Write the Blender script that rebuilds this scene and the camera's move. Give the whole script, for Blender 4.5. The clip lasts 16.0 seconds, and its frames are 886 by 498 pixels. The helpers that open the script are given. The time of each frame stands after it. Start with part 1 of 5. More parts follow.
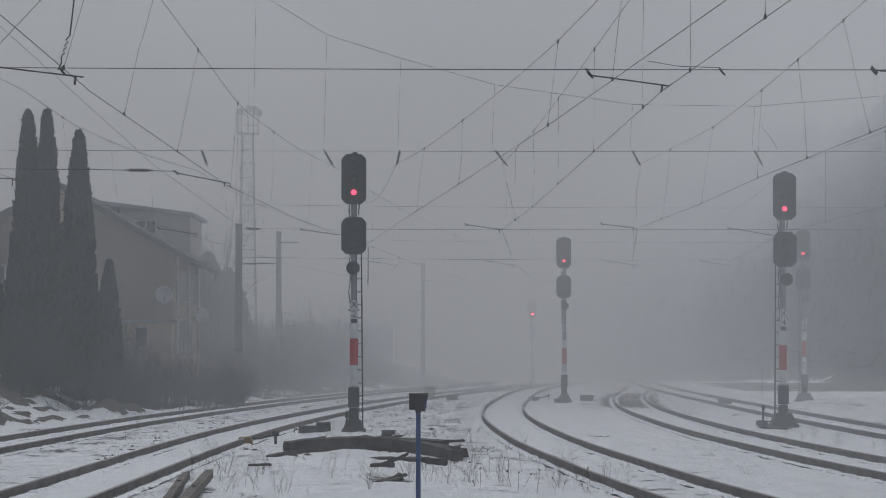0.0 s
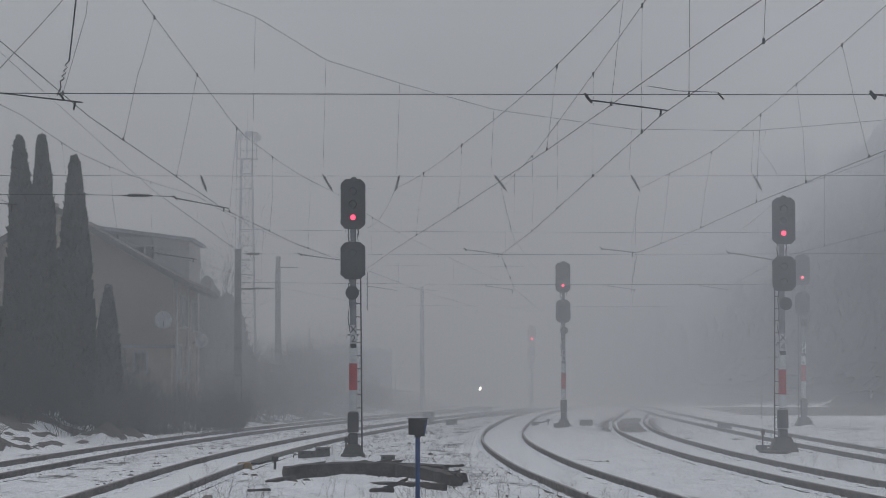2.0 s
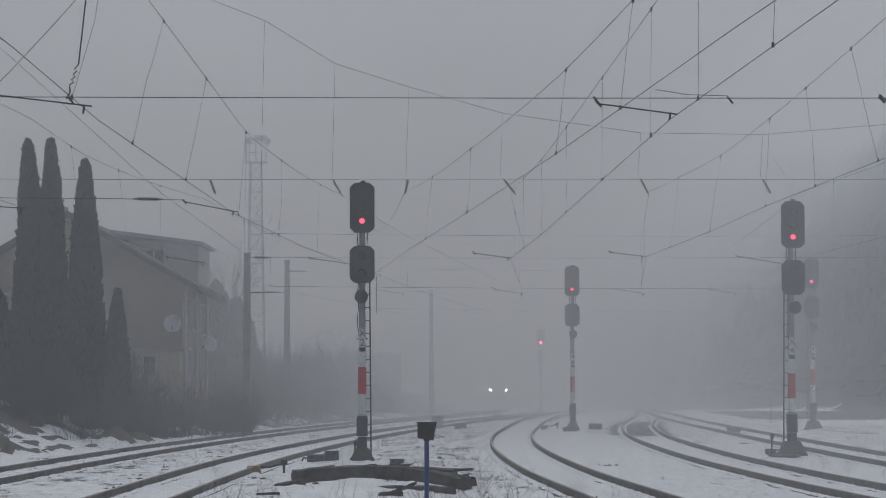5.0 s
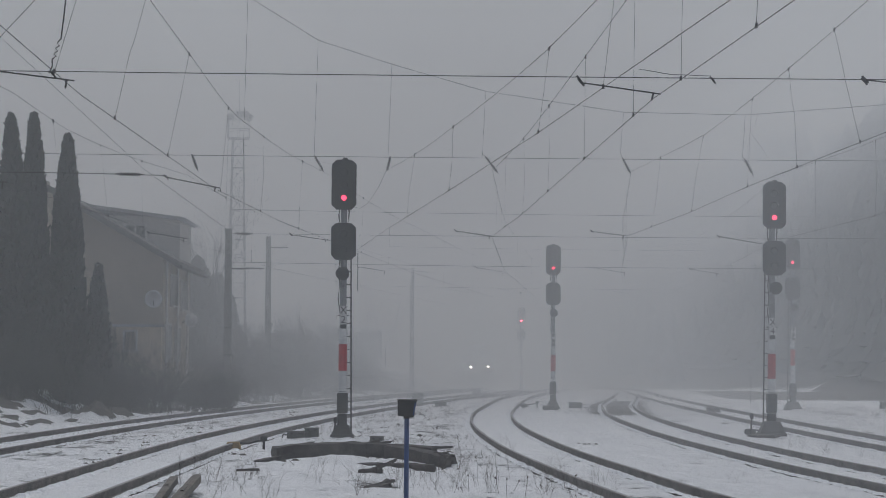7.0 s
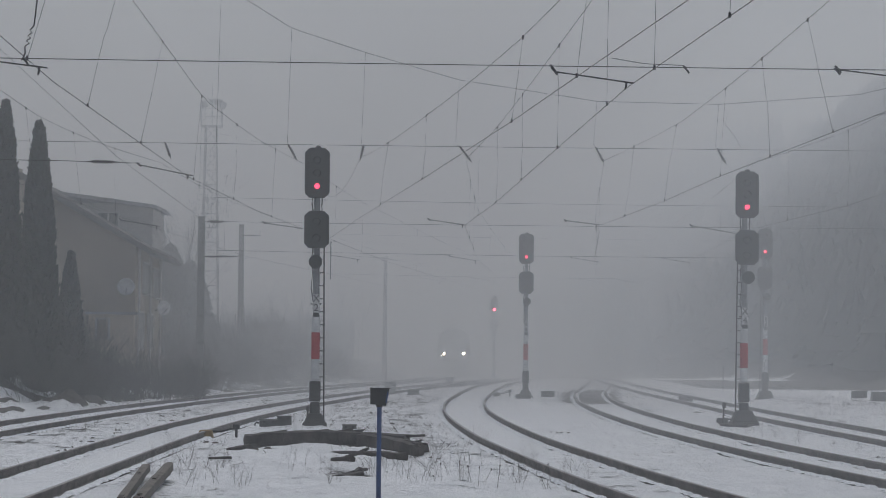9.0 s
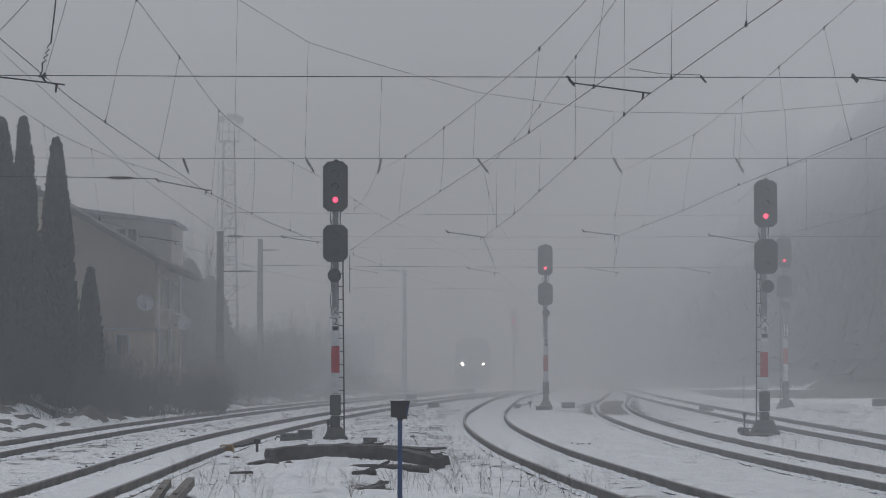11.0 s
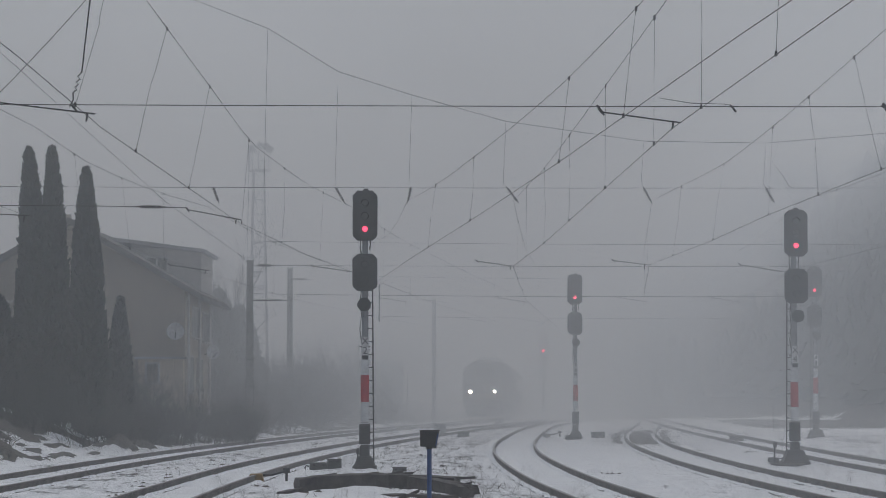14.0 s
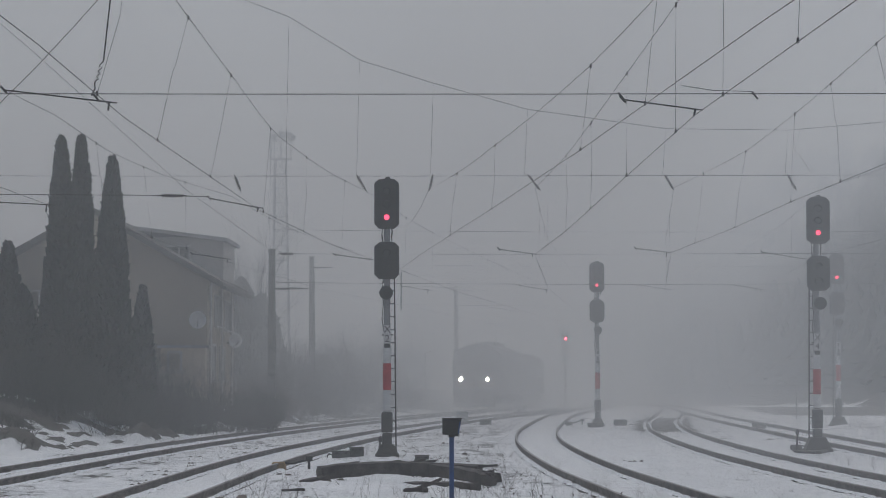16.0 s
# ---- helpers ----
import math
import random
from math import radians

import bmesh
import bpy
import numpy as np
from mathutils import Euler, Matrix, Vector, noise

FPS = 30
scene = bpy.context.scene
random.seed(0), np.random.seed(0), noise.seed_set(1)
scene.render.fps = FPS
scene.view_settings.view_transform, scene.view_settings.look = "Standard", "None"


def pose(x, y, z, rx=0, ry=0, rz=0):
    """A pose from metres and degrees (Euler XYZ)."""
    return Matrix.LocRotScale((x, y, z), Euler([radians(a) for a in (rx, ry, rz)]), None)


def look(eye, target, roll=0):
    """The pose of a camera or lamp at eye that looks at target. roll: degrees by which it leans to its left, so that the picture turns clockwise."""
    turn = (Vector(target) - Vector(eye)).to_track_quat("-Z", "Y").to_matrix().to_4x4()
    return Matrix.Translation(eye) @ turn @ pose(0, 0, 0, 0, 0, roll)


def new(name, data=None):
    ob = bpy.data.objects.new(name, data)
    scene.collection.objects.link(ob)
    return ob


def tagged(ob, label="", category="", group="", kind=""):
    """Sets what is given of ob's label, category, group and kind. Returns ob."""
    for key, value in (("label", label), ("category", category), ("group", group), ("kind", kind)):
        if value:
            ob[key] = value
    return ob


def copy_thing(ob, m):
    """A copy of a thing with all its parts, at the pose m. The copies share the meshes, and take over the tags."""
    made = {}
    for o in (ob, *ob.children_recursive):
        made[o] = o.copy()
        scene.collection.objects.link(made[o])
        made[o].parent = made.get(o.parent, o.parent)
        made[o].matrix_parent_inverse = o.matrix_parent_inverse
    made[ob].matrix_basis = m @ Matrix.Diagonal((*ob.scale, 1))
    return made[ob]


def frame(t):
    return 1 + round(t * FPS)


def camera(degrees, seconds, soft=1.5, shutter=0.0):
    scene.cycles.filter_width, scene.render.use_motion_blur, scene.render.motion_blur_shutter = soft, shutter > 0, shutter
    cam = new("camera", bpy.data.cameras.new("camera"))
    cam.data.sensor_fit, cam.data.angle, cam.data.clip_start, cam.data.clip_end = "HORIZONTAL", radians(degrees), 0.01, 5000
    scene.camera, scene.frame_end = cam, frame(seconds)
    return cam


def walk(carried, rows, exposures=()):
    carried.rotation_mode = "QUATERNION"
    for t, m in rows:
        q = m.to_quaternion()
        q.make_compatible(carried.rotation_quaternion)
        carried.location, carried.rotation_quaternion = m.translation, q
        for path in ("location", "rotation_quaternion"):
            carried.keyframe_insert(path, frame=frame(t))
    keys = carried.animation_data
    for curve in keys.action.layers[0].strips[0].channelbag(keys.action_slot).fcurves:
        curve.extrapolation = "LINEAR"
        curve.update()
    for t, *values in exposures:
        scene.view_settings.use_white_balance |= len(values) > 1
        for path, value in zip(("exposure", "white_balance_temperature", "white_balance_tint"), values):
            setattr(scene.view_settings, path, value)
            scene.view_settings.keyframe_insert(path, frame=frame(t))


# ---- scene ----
# ---------------------------------------------------------------- camera
# A hand-held camera on one spot beside the tracks: it only pans, tilts and leans.
EYE = Vector((0.0, 0.0, 2.1))
TURNS = [  # seconds, pan to the right, tilt up, lean (degrees)
    (0.0, 0.000, 2.430, 0.000), (0.5, -0.014, 2.562, 0.016), (1.0, -0.051, 2.692, -0.093),
    (1.5, -0.039, 2.809, -0.041), (2.0, 0.019, 2.989, -0.077), (2.5, 0.026, 3.199, -0.066),
    (3.0, -0.001, 3.348, -0.161), (3.5, -0.071, 3.441, -0.553), (4.0, -0.140, 3.393, -0.326),
    (6.3, 0.020, 2.722, 0.225), (6.5, 0.109, 2.711, 0.285), (7.0, 0.232, 2.573, 0.413),
    (7.5, 0.340, 2.439, 0.750), (8.0, 0.593, 2.208, 0.606), (8.5, 0.836, 2.280, 0.537),
    (9.0, 0.841, 2.320, 0.549), (11.5, 0.347, 2.736, -0.149), (12.0, 0.147, 2.904, 0.030),
    (12.5, 0.071, 3.057, 0.082), (13.0, 0.003, 3.130, 0.213), (13.5, -0.100, 3.212, 0.071),
    (14.0, -0.251, 3.255, 0.028), (14.5, -0.352, 3.117, -0.116), (15.0, -0.426, 2.986, -0.217),
    (15.5, -0.584, 2.961, -0.186), (16.0, -0.743, 2.987, -0.088)]


def aim(pan, tilt, lean):
    a, b = radians(pan), radians(tilt)
    way = Vector((math.sin(a) * math.cos(b), math.cos(a) * math.cos(b), math.sin(b)))
    return look(EYE, EYE + 100 * way, lean)


cam = camera(19.77, 16.0, soft=0.9)
walk(cam, [(t, aim(p, q, r)) for t, p, q, r in TURNS])

# ---------------------------------------------------------------- daylight and fog
scene.view_settings.exposure = 0.0
scene.cycles.volume_bounces = 1  # light is scattered more than once in the fog
world = bpy.data.worlds.new("sky")
scene.world = world
world.use_nodes = True
wn = world.node_tree
wn.nodes.clear()
w_out = wn.nodes.new("ShaderNodeOutputWorld")
w_back = wn.nodes.new("ShaderNodeBackground")
w_sky = wn.nodes.new("ShaderNodeTexSky")
w_sky.sky_type, w_sky.sun_disc = "NISHITA", False
w_sky.sun_elevation, w_sky.sun_rotation = radians(56), radians(0)
w_sky.air_density, w_sky.dust_density, w_sky.ozone_density = 1.0, 2.0, 1.0
w_grey = wn.nodes.new("ShaderNodeHueSaturation")  # a closed cloud cover takes the blue out of the sky
w_grey.inputs["Saturation"].default_value = 0.60
w_back.inputs["Strength"].default_value = 0.060
wn.links.new(w_sky.outputs[0], w_grey.inputs["Color"])
wn.links.new(w_grey.outputs[0], w_back.inputs[0])
wn.links.new(w_back.outputs[0], w_out.inputs["Surface"])

sun = new("sun", bpy.data.lights.new("sun", "SUN"))
sun.data.energy, sun.data.angle, sun.data.color = 1.40, radians(45), (0.90, 0.945, 1.0)
sun.matrix_world = look((-8, 56, 83), (0, 0, 0))

# one still layer of fog between the ground and the cloud, thicker up the valley; the daylight is scattered in it
FOG_NEAR, FOG_FAR, FOG_TOP = 0.0023, 0.0192, 45.0
fog_mat = bpy.data.materials.new("fog")
fog_mat.use_nodes = True
ft = fog_mat.node_tree
ft.nodes.clear()
f_out = ft.nodes.new("ShaderNodeOutputMaterial")
f_vol = ft.nodes.new("ShaderNodeVolumeScatter")
f_geo, f_sep, f_map = ft.nodes.new("ShaderNodeNewGeometry"), ft.nodes.new("ShaderNodeSeparateXYZ"), ft.nodes.new("ShaderNodeMapRange")
f_map.interpolation_type = "SMOOTHSTEP"
f_map.inputs["From Min"].default_value, f_map.inputs["From Max"].default_value = 50.0, 152.0
f_map.inputs["To Min"].default_value, f_map.inputs["To Max"].default_value = FOG_NEAR, FOG_FAR
f_vol.inputs["Color"].default_value = (0.945, 0.975, 1.0, 1)
f_vol.inputs["Anisotropy"].default_value = 0.38
ft.links.new(f_geo.outputs["Position"], f_sep.inputs[0])
ft.links.new(f_sep.outputs["Y"], f_map.inputs["Value"])
f_thin, f_mul = ft.nodes.new("ShaderNodeMapRange"), ft.nodes.new("ShaderNodeMath")
f_thin.interpolation_type = "SMOOTHSTEP"
f_thin.inputs["From Min"].default_value, f_thin.inputs["From Max"].default_value = 185.0, 235.0
f_thin.inputs["To Min"].default_value, f_thin.inputs["To Max"].default_value = 1.0, 0.50
f_mul.operation = "MULTIPLY"
ft.links.new(f_sep.outputs["Y"], f_thin.inputs["Value"])
ft.links.new(f_map.outputs[0], f_mul.inputs[0])
ft.links.new(f_thin.outputs[0], f_mul.inputs[1])
# low over the ground it is thinner again towards the wooded slope, and a little towards the house
def fog_ramp(source, v0, v1, to0, to1):
    n = ft.nodes.new("ShaderNodeMapRange")
    n.interpolation_type = "SMOOTHSTEP"
    for key, value in (("From Min", v0), ("From Max", v1), ("To Min", to0), ("To Max", to1)):
        n.inputs[key].default_value = value
    ft.links.new(f_sep.outputs[source], n.inputs["Value"])
    return n.outputs[0]


def fog_math(op, a, b):
    n = ft.nodes.new("ShaderNodeMath")
    n.operation = op
    for k, v in enumerate((a, b)):
        if isinstance(v, float):
            n.inputs[k].default_value = v
        else:
            ft.links.new(v, n.inputs[k])
    return n.outputs[0]


f_slope = fog_math("SUBTRACT", 1.0, fog_math("MULTIPLY", fog_ramp("X", 10.5, 21.0, 0.0, 0.94), fog_ramp("Z", 10.0, 28.0, 1.0, 0.35)))
f_all = fog_math("MULTIPLY", fog_math("MULTIPLY", f_mul.outputs[0], f_slope), fog_ramp("X", -13.0, 0.0, 0.82, 1.0))
f_bank = fog_math("MULTIPLY", fog_ramp("X", 0.0, 9.0, 0.0, 0.0048), fog_ramp("Y", 68.0, 104.0, 1.0, 0.0))  # a bank of it over the near tracks
ft.links.new(fog_math("ADD", f_all, f_bank), f_vol.inputs["Density"])
ft.links.new(f_vol.outputs[0], f_out.inputs["Volume"])
fog_mat.cycles.volume_step_rate = 0.12


# ---------------------------------------------------------------- materials
def mat(name, a, b=None, size=1.0, fine=12.0, rough=0.85, metal=0.0, bump=0.3, depth=0.01, spread=0.5):
    """Two-tone surface: broad stains, fine grain, relief. size: metres of the broad pattern."""
    m = bpy.data.materials.new(name)
    m.use_nodes = True
    nt = m.node_tree
    bsdf = nt.nodes["Principled BSDF"]
    b = b or tuple(c * 0.65 for c in a)
    tc = nt.nodes.new("ShaderNodeTexCoord")
    info = nt.nodes.new("ShaderNodeObjectInfo")
    shift = nt.nodes.new("ShaderNodeVectorMath")
    shift.operation = "ADD"
    nt.links.new(tc.outputs["Object"], shift.inputs[0])
    scale = nt.nodes.new("ShaderNodeVectorMath")
    scale.operation = "SCALE"
    scale.inputs["Scale"].default_value = 37.0
    comb = nt.nodes.new("ShaderNodeCombineXYZ")
    for i in range(3):
        nt.links.new(info.outputs["Random"], comb.inputs[i])
    nt.links.new(comb.outputs[0], scale.inputs[0])
    nt.links.new(scale.outputs[0], shift.inputs[1])
    n1, n2 = nt.nodes.new("ShaderNodeTexNoise"), nt.nodes.new("ShaderNodeTexNoise")
    n1.inputs["Scale"].default_value, n1.inputs["Detail"].default_value = 1.0 / size, 5.0
    n2.inputs["Scale"].default_value, n2.inputs["Detail"].default_value = fine / size, 6.0
    for n in (n1, n2):
        nt.links.new(shift.outputs[0], n.inputs["Vector"])
    add = nt.nodes.new("ShaderNodeMath")
    add.operation = "MULTIPLY_ADD"
    add.inputs[1].default_value = 0.45
    nt.links.new(n2.outputs["Fac"], add.inputs[0])
    nt.links.new(n1.outputs["Fac"], add.inputs[2])
    ramp = nt.nodes.new("ShaderNodeValToRGB")
    ramp.color_ramp.elements[0].position, ramp.color_ramp.elements[1].position = 0.72 - spread * 0.45, 0.72 + spread * 0.45
    ramp.color_ramp.elements[0].color, ramp.color_ramp.elements[1].color = (*b, 1), (*a, 1)
    nt.links.new(add.outputs[0], ramp.inputs[0])
    nt.links.new(ramp.outputs[0], bsdf.inputs["Base Color"])
    bsdf.inputs["Roughness"].default_value, bsdf.inputs["Metallic"].default_value = rough, metal
    bp = nt.nodes.new("ShaderNodeBump")
    bp.inputs["Strength"].default_value, bp.inputs["Distance"].default_value = bump, depth
    nt.links.new(n2.outputs["Fac"], bp.inputs["Height"])
    nt.links.new(bp.outputs[0], bsdf.inputs["Normal"])
    return m


def glow(name, colour, strength):
    m = bpy.data.materials.new(name)
    m.use_nodes = True
    bsdf = m.node_tree.nodes["Principled BSDF"]
    bsdf.inputs["Base Color"].default_value = (*[0.5 * c for c in colour], 1)
    bsdf.inputs["Emission Color"].default_value, bsdf.inputs["Emission Strength"].default_value = (*colour, 1), strength
    return m


def ground_material():
    """Old snow with thawed patches of earth, ballast and dead grass; how much is bare comes from the mesh."""
    m = bpy.data.materials.new("snowy_ground")
    m.use_nodes = True
    nt = m.node_tree
    bsdf = nt.nodes["Principled BSDF"]
    geo = nt.nodes.new("ShaderNodeNewGeometry")
    bare = nt.nodes.new("ShaderNodeAttribute")
    bare.attribute_name = "bare"

    def noise_at(scale, detail, rough=0.55):
        n = nt.nodes.new("ShaderNodeTexNoise")
        n.inputs["Scale"].default_value, n.inputs["Detail"].default_value = scale, detail
        n.inputs["Roughness"].default_value = rough
        nt.links.new(geo.outputs["Position"], n.inputs["Vector"])
        return n.outputs["Fac"]

    def math2(op, x, y):
        n = nt.nodes.new("ShaderNodeMath")
        n.operation = op
        for i, v in enumerate((x, y)):
            if isinstance(v, (int, float)):
                n.inputs[i].default_value = v
            else:
                nt.links.new(v, n.inputs[i])
        return n.outputs[0]

    patch = math2("ADD", math2("MULTIPLY", noise_at(0.8, 8, 0.75), 0.6), math2("MULTIPLY", noise_at(6.5, 8, 0.75), 0.5))
    field = math2("ADD", patch, math2("SUBTRACT", bare.outputs["Fac"], 0.55))
    mask = nt.nodes.new("ShaderNodeMapRange")
    mask.inputs["From Min"].default_value, mask.inputs["From Max"].default_value = 0.53, 0.60
    nt.links.new(field, mask.inputs["Value"])
    snow = nt.nodes.new("ShaderNodeValToRGB")
    snow.color_ramp.elements[0].color, snow.color_ramp.elements[1].color = (0.77, 0.775, 0.785, 1), (0.91, 0.91, 0.92, 1)
    snow.color_ramp.elements[0].position, snow.color_ramp.elements[1].position = 0.35, 0.62
    nt.links.new(noise_at(1.7, 8), snow.inputs[0])
    soil = nt.nodes.new("ShaderNodeValToRGB")
    soil.color_ramp.elements[0].color, soil.color_ramp.elements[1].color = (0.028, 0.024, 0.022, 1), (0.115, 0.095, 0.075, 1)
    soil.color_ramp.elements[0].position, soil.color_ramp.elements[1].position = 0.36, 0.68
    nt.links.new(noise_at(9.0, 8, 0.7), soil.inputs[0])
    mix = nt.nodes.new("ShaderNodeMix")
    mix.data_type = "RGBA"
    nt.links.new(mask.outputs[0], mix.inputs["Factor"])
    nt.links.new(snow.outputs[0], mix.inputs["A"])
    nt.links.new(soil.outputs[0], mix.inputs["B"])
    nt.links.new(mix.outputs["Result"], bsdf.inputs["Base Color"])
    bsdf.inputs["Roughness"].default_value = 0.9
    bp = nt.nodes.new("ShaderNodeBump")
    bp.inputs["Strength"].default_value, bp.inputs["Distance"].default_value = 1.0, 0.11
    height = math2("SUBTRACT", noise_at(7.0, 8, 0.65), math2("MULTIPLY", mask.outputs[0], 0.9))
    nt.links.new(height, bp.inputs["Height"])
    nt.links.new(bp.outputs[0], bsdf.inputs["Normal"])
    return m


def rail_material():
    """Rusty rail; the running surface on top is worn to bare, dull steel."""
    m = mat("rail_steel", (0.14, 0.118, 0.108), (0.052, 0.044, 0.041), 0.5, 14, 0.75, 0.0, 0.5, 0.006, 0.32)
    nt = m.node_tree
    bsdf = nt.nodes["Principled BSDF"]
    geo = nt.nodes.new("ShaderNodeNewGeometry")
    sep, sepz = nt.nodes.new("ShaderNodeSeparateXYZ"), nt.nodes.new("ShaderNodeSeparateXYZ")
    nt.links.new(geo.outputs["True Normal"], sep.inputs[0])
    nt.links.new(geo.outputs["Position"], sepz.inputs[0])
    up, high, both = (nt.nodes.new("ShaderNodeMath") for _ in range(3))
    up.operation, high.operation, both.operation = "GREATER_THAN", "GREATER_THAN", "MULTIPLY"
    up.inputs[1].default_value, high.inputs[1].default_value = 0.8, 0.165
    nt.links.new(sep.outputs["Z"], up.inputs[0])
    nt.links.new(sepz.outputs["Z"], high.inputs[0])
    nt.links.new(up.outputs[0], both.inputs[0])
    nt.links.new(high.outputs[0], both.inputs[1])
    mix = nt.nodes.new("ShaderNodeMix")
    mix.data_type = "RGBA"
    old = bsdf.inputs["Base Color"].links[0].from_socket
    nt.links.new(both.outputs[0], mix.inputs["Factor"])
    nt.links.new(old, mix.inputs["A"])
    mix.inputs["B"].default_value = (0.30, 0.29, 0.29, 1)
    nt.links.new(mix.outputs["Result"], bsdf.inputs["Base Color"])
    return m


M_GROUND = ground_material()
M_RAIL = rail_material()
M_SLEEPER = mat("sleeper_concrete", (0.16, 0.14, 0.125), (0.07, 0.06, 0.055), 0.4, 14, 0.95)
M_BLACK = mat("black_board_paint", (0.022, 0.022, 0.024), (0.013, 0.013, 0.014), 0.3, 15, 0.6, 0, 0.15, 0.003)
M_POLE = mat("galvanised_pole", (0.30, 0.31, 0.32), (0.16, 0.16, 0.17), 0.3, 10, 0.6, 0.3)
M_WHITE = mat("white_band_paint", (0.72, 0.72, 0.72), (0.50, 0.50, 0.50), 0.25, 12, 0.6)
M_RED = mat("red_band_paint", (0.48, 0.03, 0.042), (0.34, 0.03, 0.038), 0.25, 12, 0.55)
M_CABINET = mat("dark_signal_cabinet", (0.028, 0.029, 0.031), (0.05, 0.045, 0.042), 0.3, 12, 0.7)
M_BASE = mat("signal_base", (0.085, 0.075, 0.068), (0.05, 0.045, 0.042), 0.25, 12, 0.95)
M_IRON = mat("dark_iron", (0.05, 0.047, 0.047), (0.028, 0.026, 0.026), 0.25, 14, 0.7, 0.4)
M_WIRE = mat("weathered_wire", (0.055, 0.052, 0.055), (0.035, 0.033, 0.035), 1.0, 6, 0.6, 0.4, 0.05)
M_INSUL = mat("brown_insulator", (0.06, 0.045, 0.042), (0.035, 0.028, 0.028), 0.15, 8, 0.35)
M_CONCRETE = mat("mast_concrete", (0.24, 0.235, 0.23), (0.15, 0.147, 0.143), 0.9, 12, 0.95, 0, 0.4)
M_LATTICE = mat("tower_steel", (0.22, 0.22, 0.225), (0.13, 0.12, 0.12), 0.6, 10, 0.65, 0.3)
M_TIMBER = mat("tarred_timber", (0.105, 0.09, 0.082), (0.03, 0.026, 0.024), 0.22, 14, 0.95, 0, 0.7, 0.02)
M_OLDWOOD = mat("grey_weathered_wood", (0.19, 0.165, 0.14), (0.07, 0.06, 0.05), 0.25, 16, 0.95, 0, 0.6, 0.015)
M_SNOW = mat("fresh_snow", (0.87, 0.88, 0.90), (0.76, 0.77, 0.80), 0.7, 10, 0.9, 0, 0.5, 0.03)
M_BLUE = mat("blue_post_paint", (0.035, 0.085, 0.24), (0.03, 0.055, 0.14), 0.2, 10, 0.6)
M_YELLOW = mat("ochre_casing", (0.34, 0.22, 0.08), (0.20, 0.13, 0.06), 0.15, 10, 0.8)
M_GREYBOX = mat("grey_trackside_box", (0.12, 0.115, 0.11), (0.065, 0.06, 0.058), 0.25, 12, 0.85)
M_PALEBOX = mat("pale_trackside_box", (0.34, 0.34, 0.34), (0.20, 0.20, 0.20), 0.3, 12, 0.85)
M_TWIG = mat("bare_twigs", (0.055, 0.046, 0.04), (0.028, 0.024, 0.021), 1.2, 8, 0.95, 0, 0.1)
M_WEED = mat("dry_weed", (0.09, 0.066, 0.047), (0.04, 0.03, 0.024), 0.8, 8, 0.95, 0, 0.1)
M_GRASS = mat("dead_grass", (0.105, 0.082, 0.056), (0.045, 0.036, 0.028), 0.8, 8, 0.95, 0, 0.1)
M_CYPRESS = mat("cypress_foliage", (0.022, 0.032, 0.022), (0.010, 0.014, 0.011), 0.8, 8, 0.9, 0, 0.1)
M_FOREST = mat("far_forest", (0.030, 0.036, 0.030), (0.016, 0.018, 0.016), 6, 8, 0.95, 0, 0.1)
M_BARK = mat("bark", (0.06, 0.05, 0.043), (0.03, 0.026, 0.023), 0.4, 10, 0.95, 0, 0.5)
M_PLASTER = mat("stained_plaster", (0.40, 0.335, 0.265), (0.28, 0.24, 0.195), 2.2, 14, 0.95, 0, 0.3)
M_PLASTER_PALE = mat("pale_plaster", (0.60, 0.50, 0.39), (0.44, 0.38, 0.31), 1.5, 14, 0.95, 0, 0.3)
M_PLASTER_GREY = mat("grey_white_plaster", (0.52, 0.49, 0.46), (0.38, 0.36, 0.34), 1.5, 14, 0.95, 0, 0.3)
M_ROOF = mat("roof_tiles", (0.11, 0.095, 0.09), (0.06, 0.052, 0.05), 0.9, 10, 0.9, 0, 0.6, 0.03)
M_ROOF_SNOW = mat("snow_dusted_roof", (0.46, 0.47, 0.50), (0.14, 0.13, 0.13), 1.6, 8, 0.9, 0, 0.5, 0.03)
M_FRAME = mat("window_frame_paint", (0.62, 0.60, 0.58), (0.45, 0.44, 0.42), 0.3, 10, 0.7)
M_GLASS = mat("dark_window_glass", (0.025, 0.028, 0.032), (0.018, 0.02, 0.022), 1.0, 4, 0.08, 0, 0.02)
M_DISH = mat("grey_dish", (0.82, 0.83, 0.84), (0.68, 0.68, 0.70), 0.3, 10, 0.5)
M_SHEETMETAL = mat("sheet_metal_wall", (0.20, 0.20, 0.205), (0.13, 0.125, 0.125), 1.0, 10, 0.7)
M_LOCO = mat("grimy_loco_paint", (0.085, 0.085, 0.10), (0.05, 0.05, 0.058), 1.0, 10, 0.5)
M_LOCO_ROOF = mat("loco_roof_grime", (0.05, 0.05, 0.052), (0.03, 0.03, 0.03), 0.8, 10, 0.8)
M_LOCO_BAND = mat("loco_pale_band", (0.22, 0.16, 0.13), (0.14, 0.10, 0.09), 0.8, 10, 0.5)
M_COACH = mat("coach_paint", (0.10, 0.095, 0.10), (0.06, 0.057, 0.06), 1.0, 10, 0.5)
M_REDLIGHT = glow("red_signal_light", (1.0, 0.05, 0.12), 2.6)
M_REDLIGHT_FRESH = glow("bright_red_signal_light", (1.0, 0.06, 0.12), 20.0)
M_HEADLIGHT = glow("headlight", (1.0, 0.95, 0.80), 110.0)


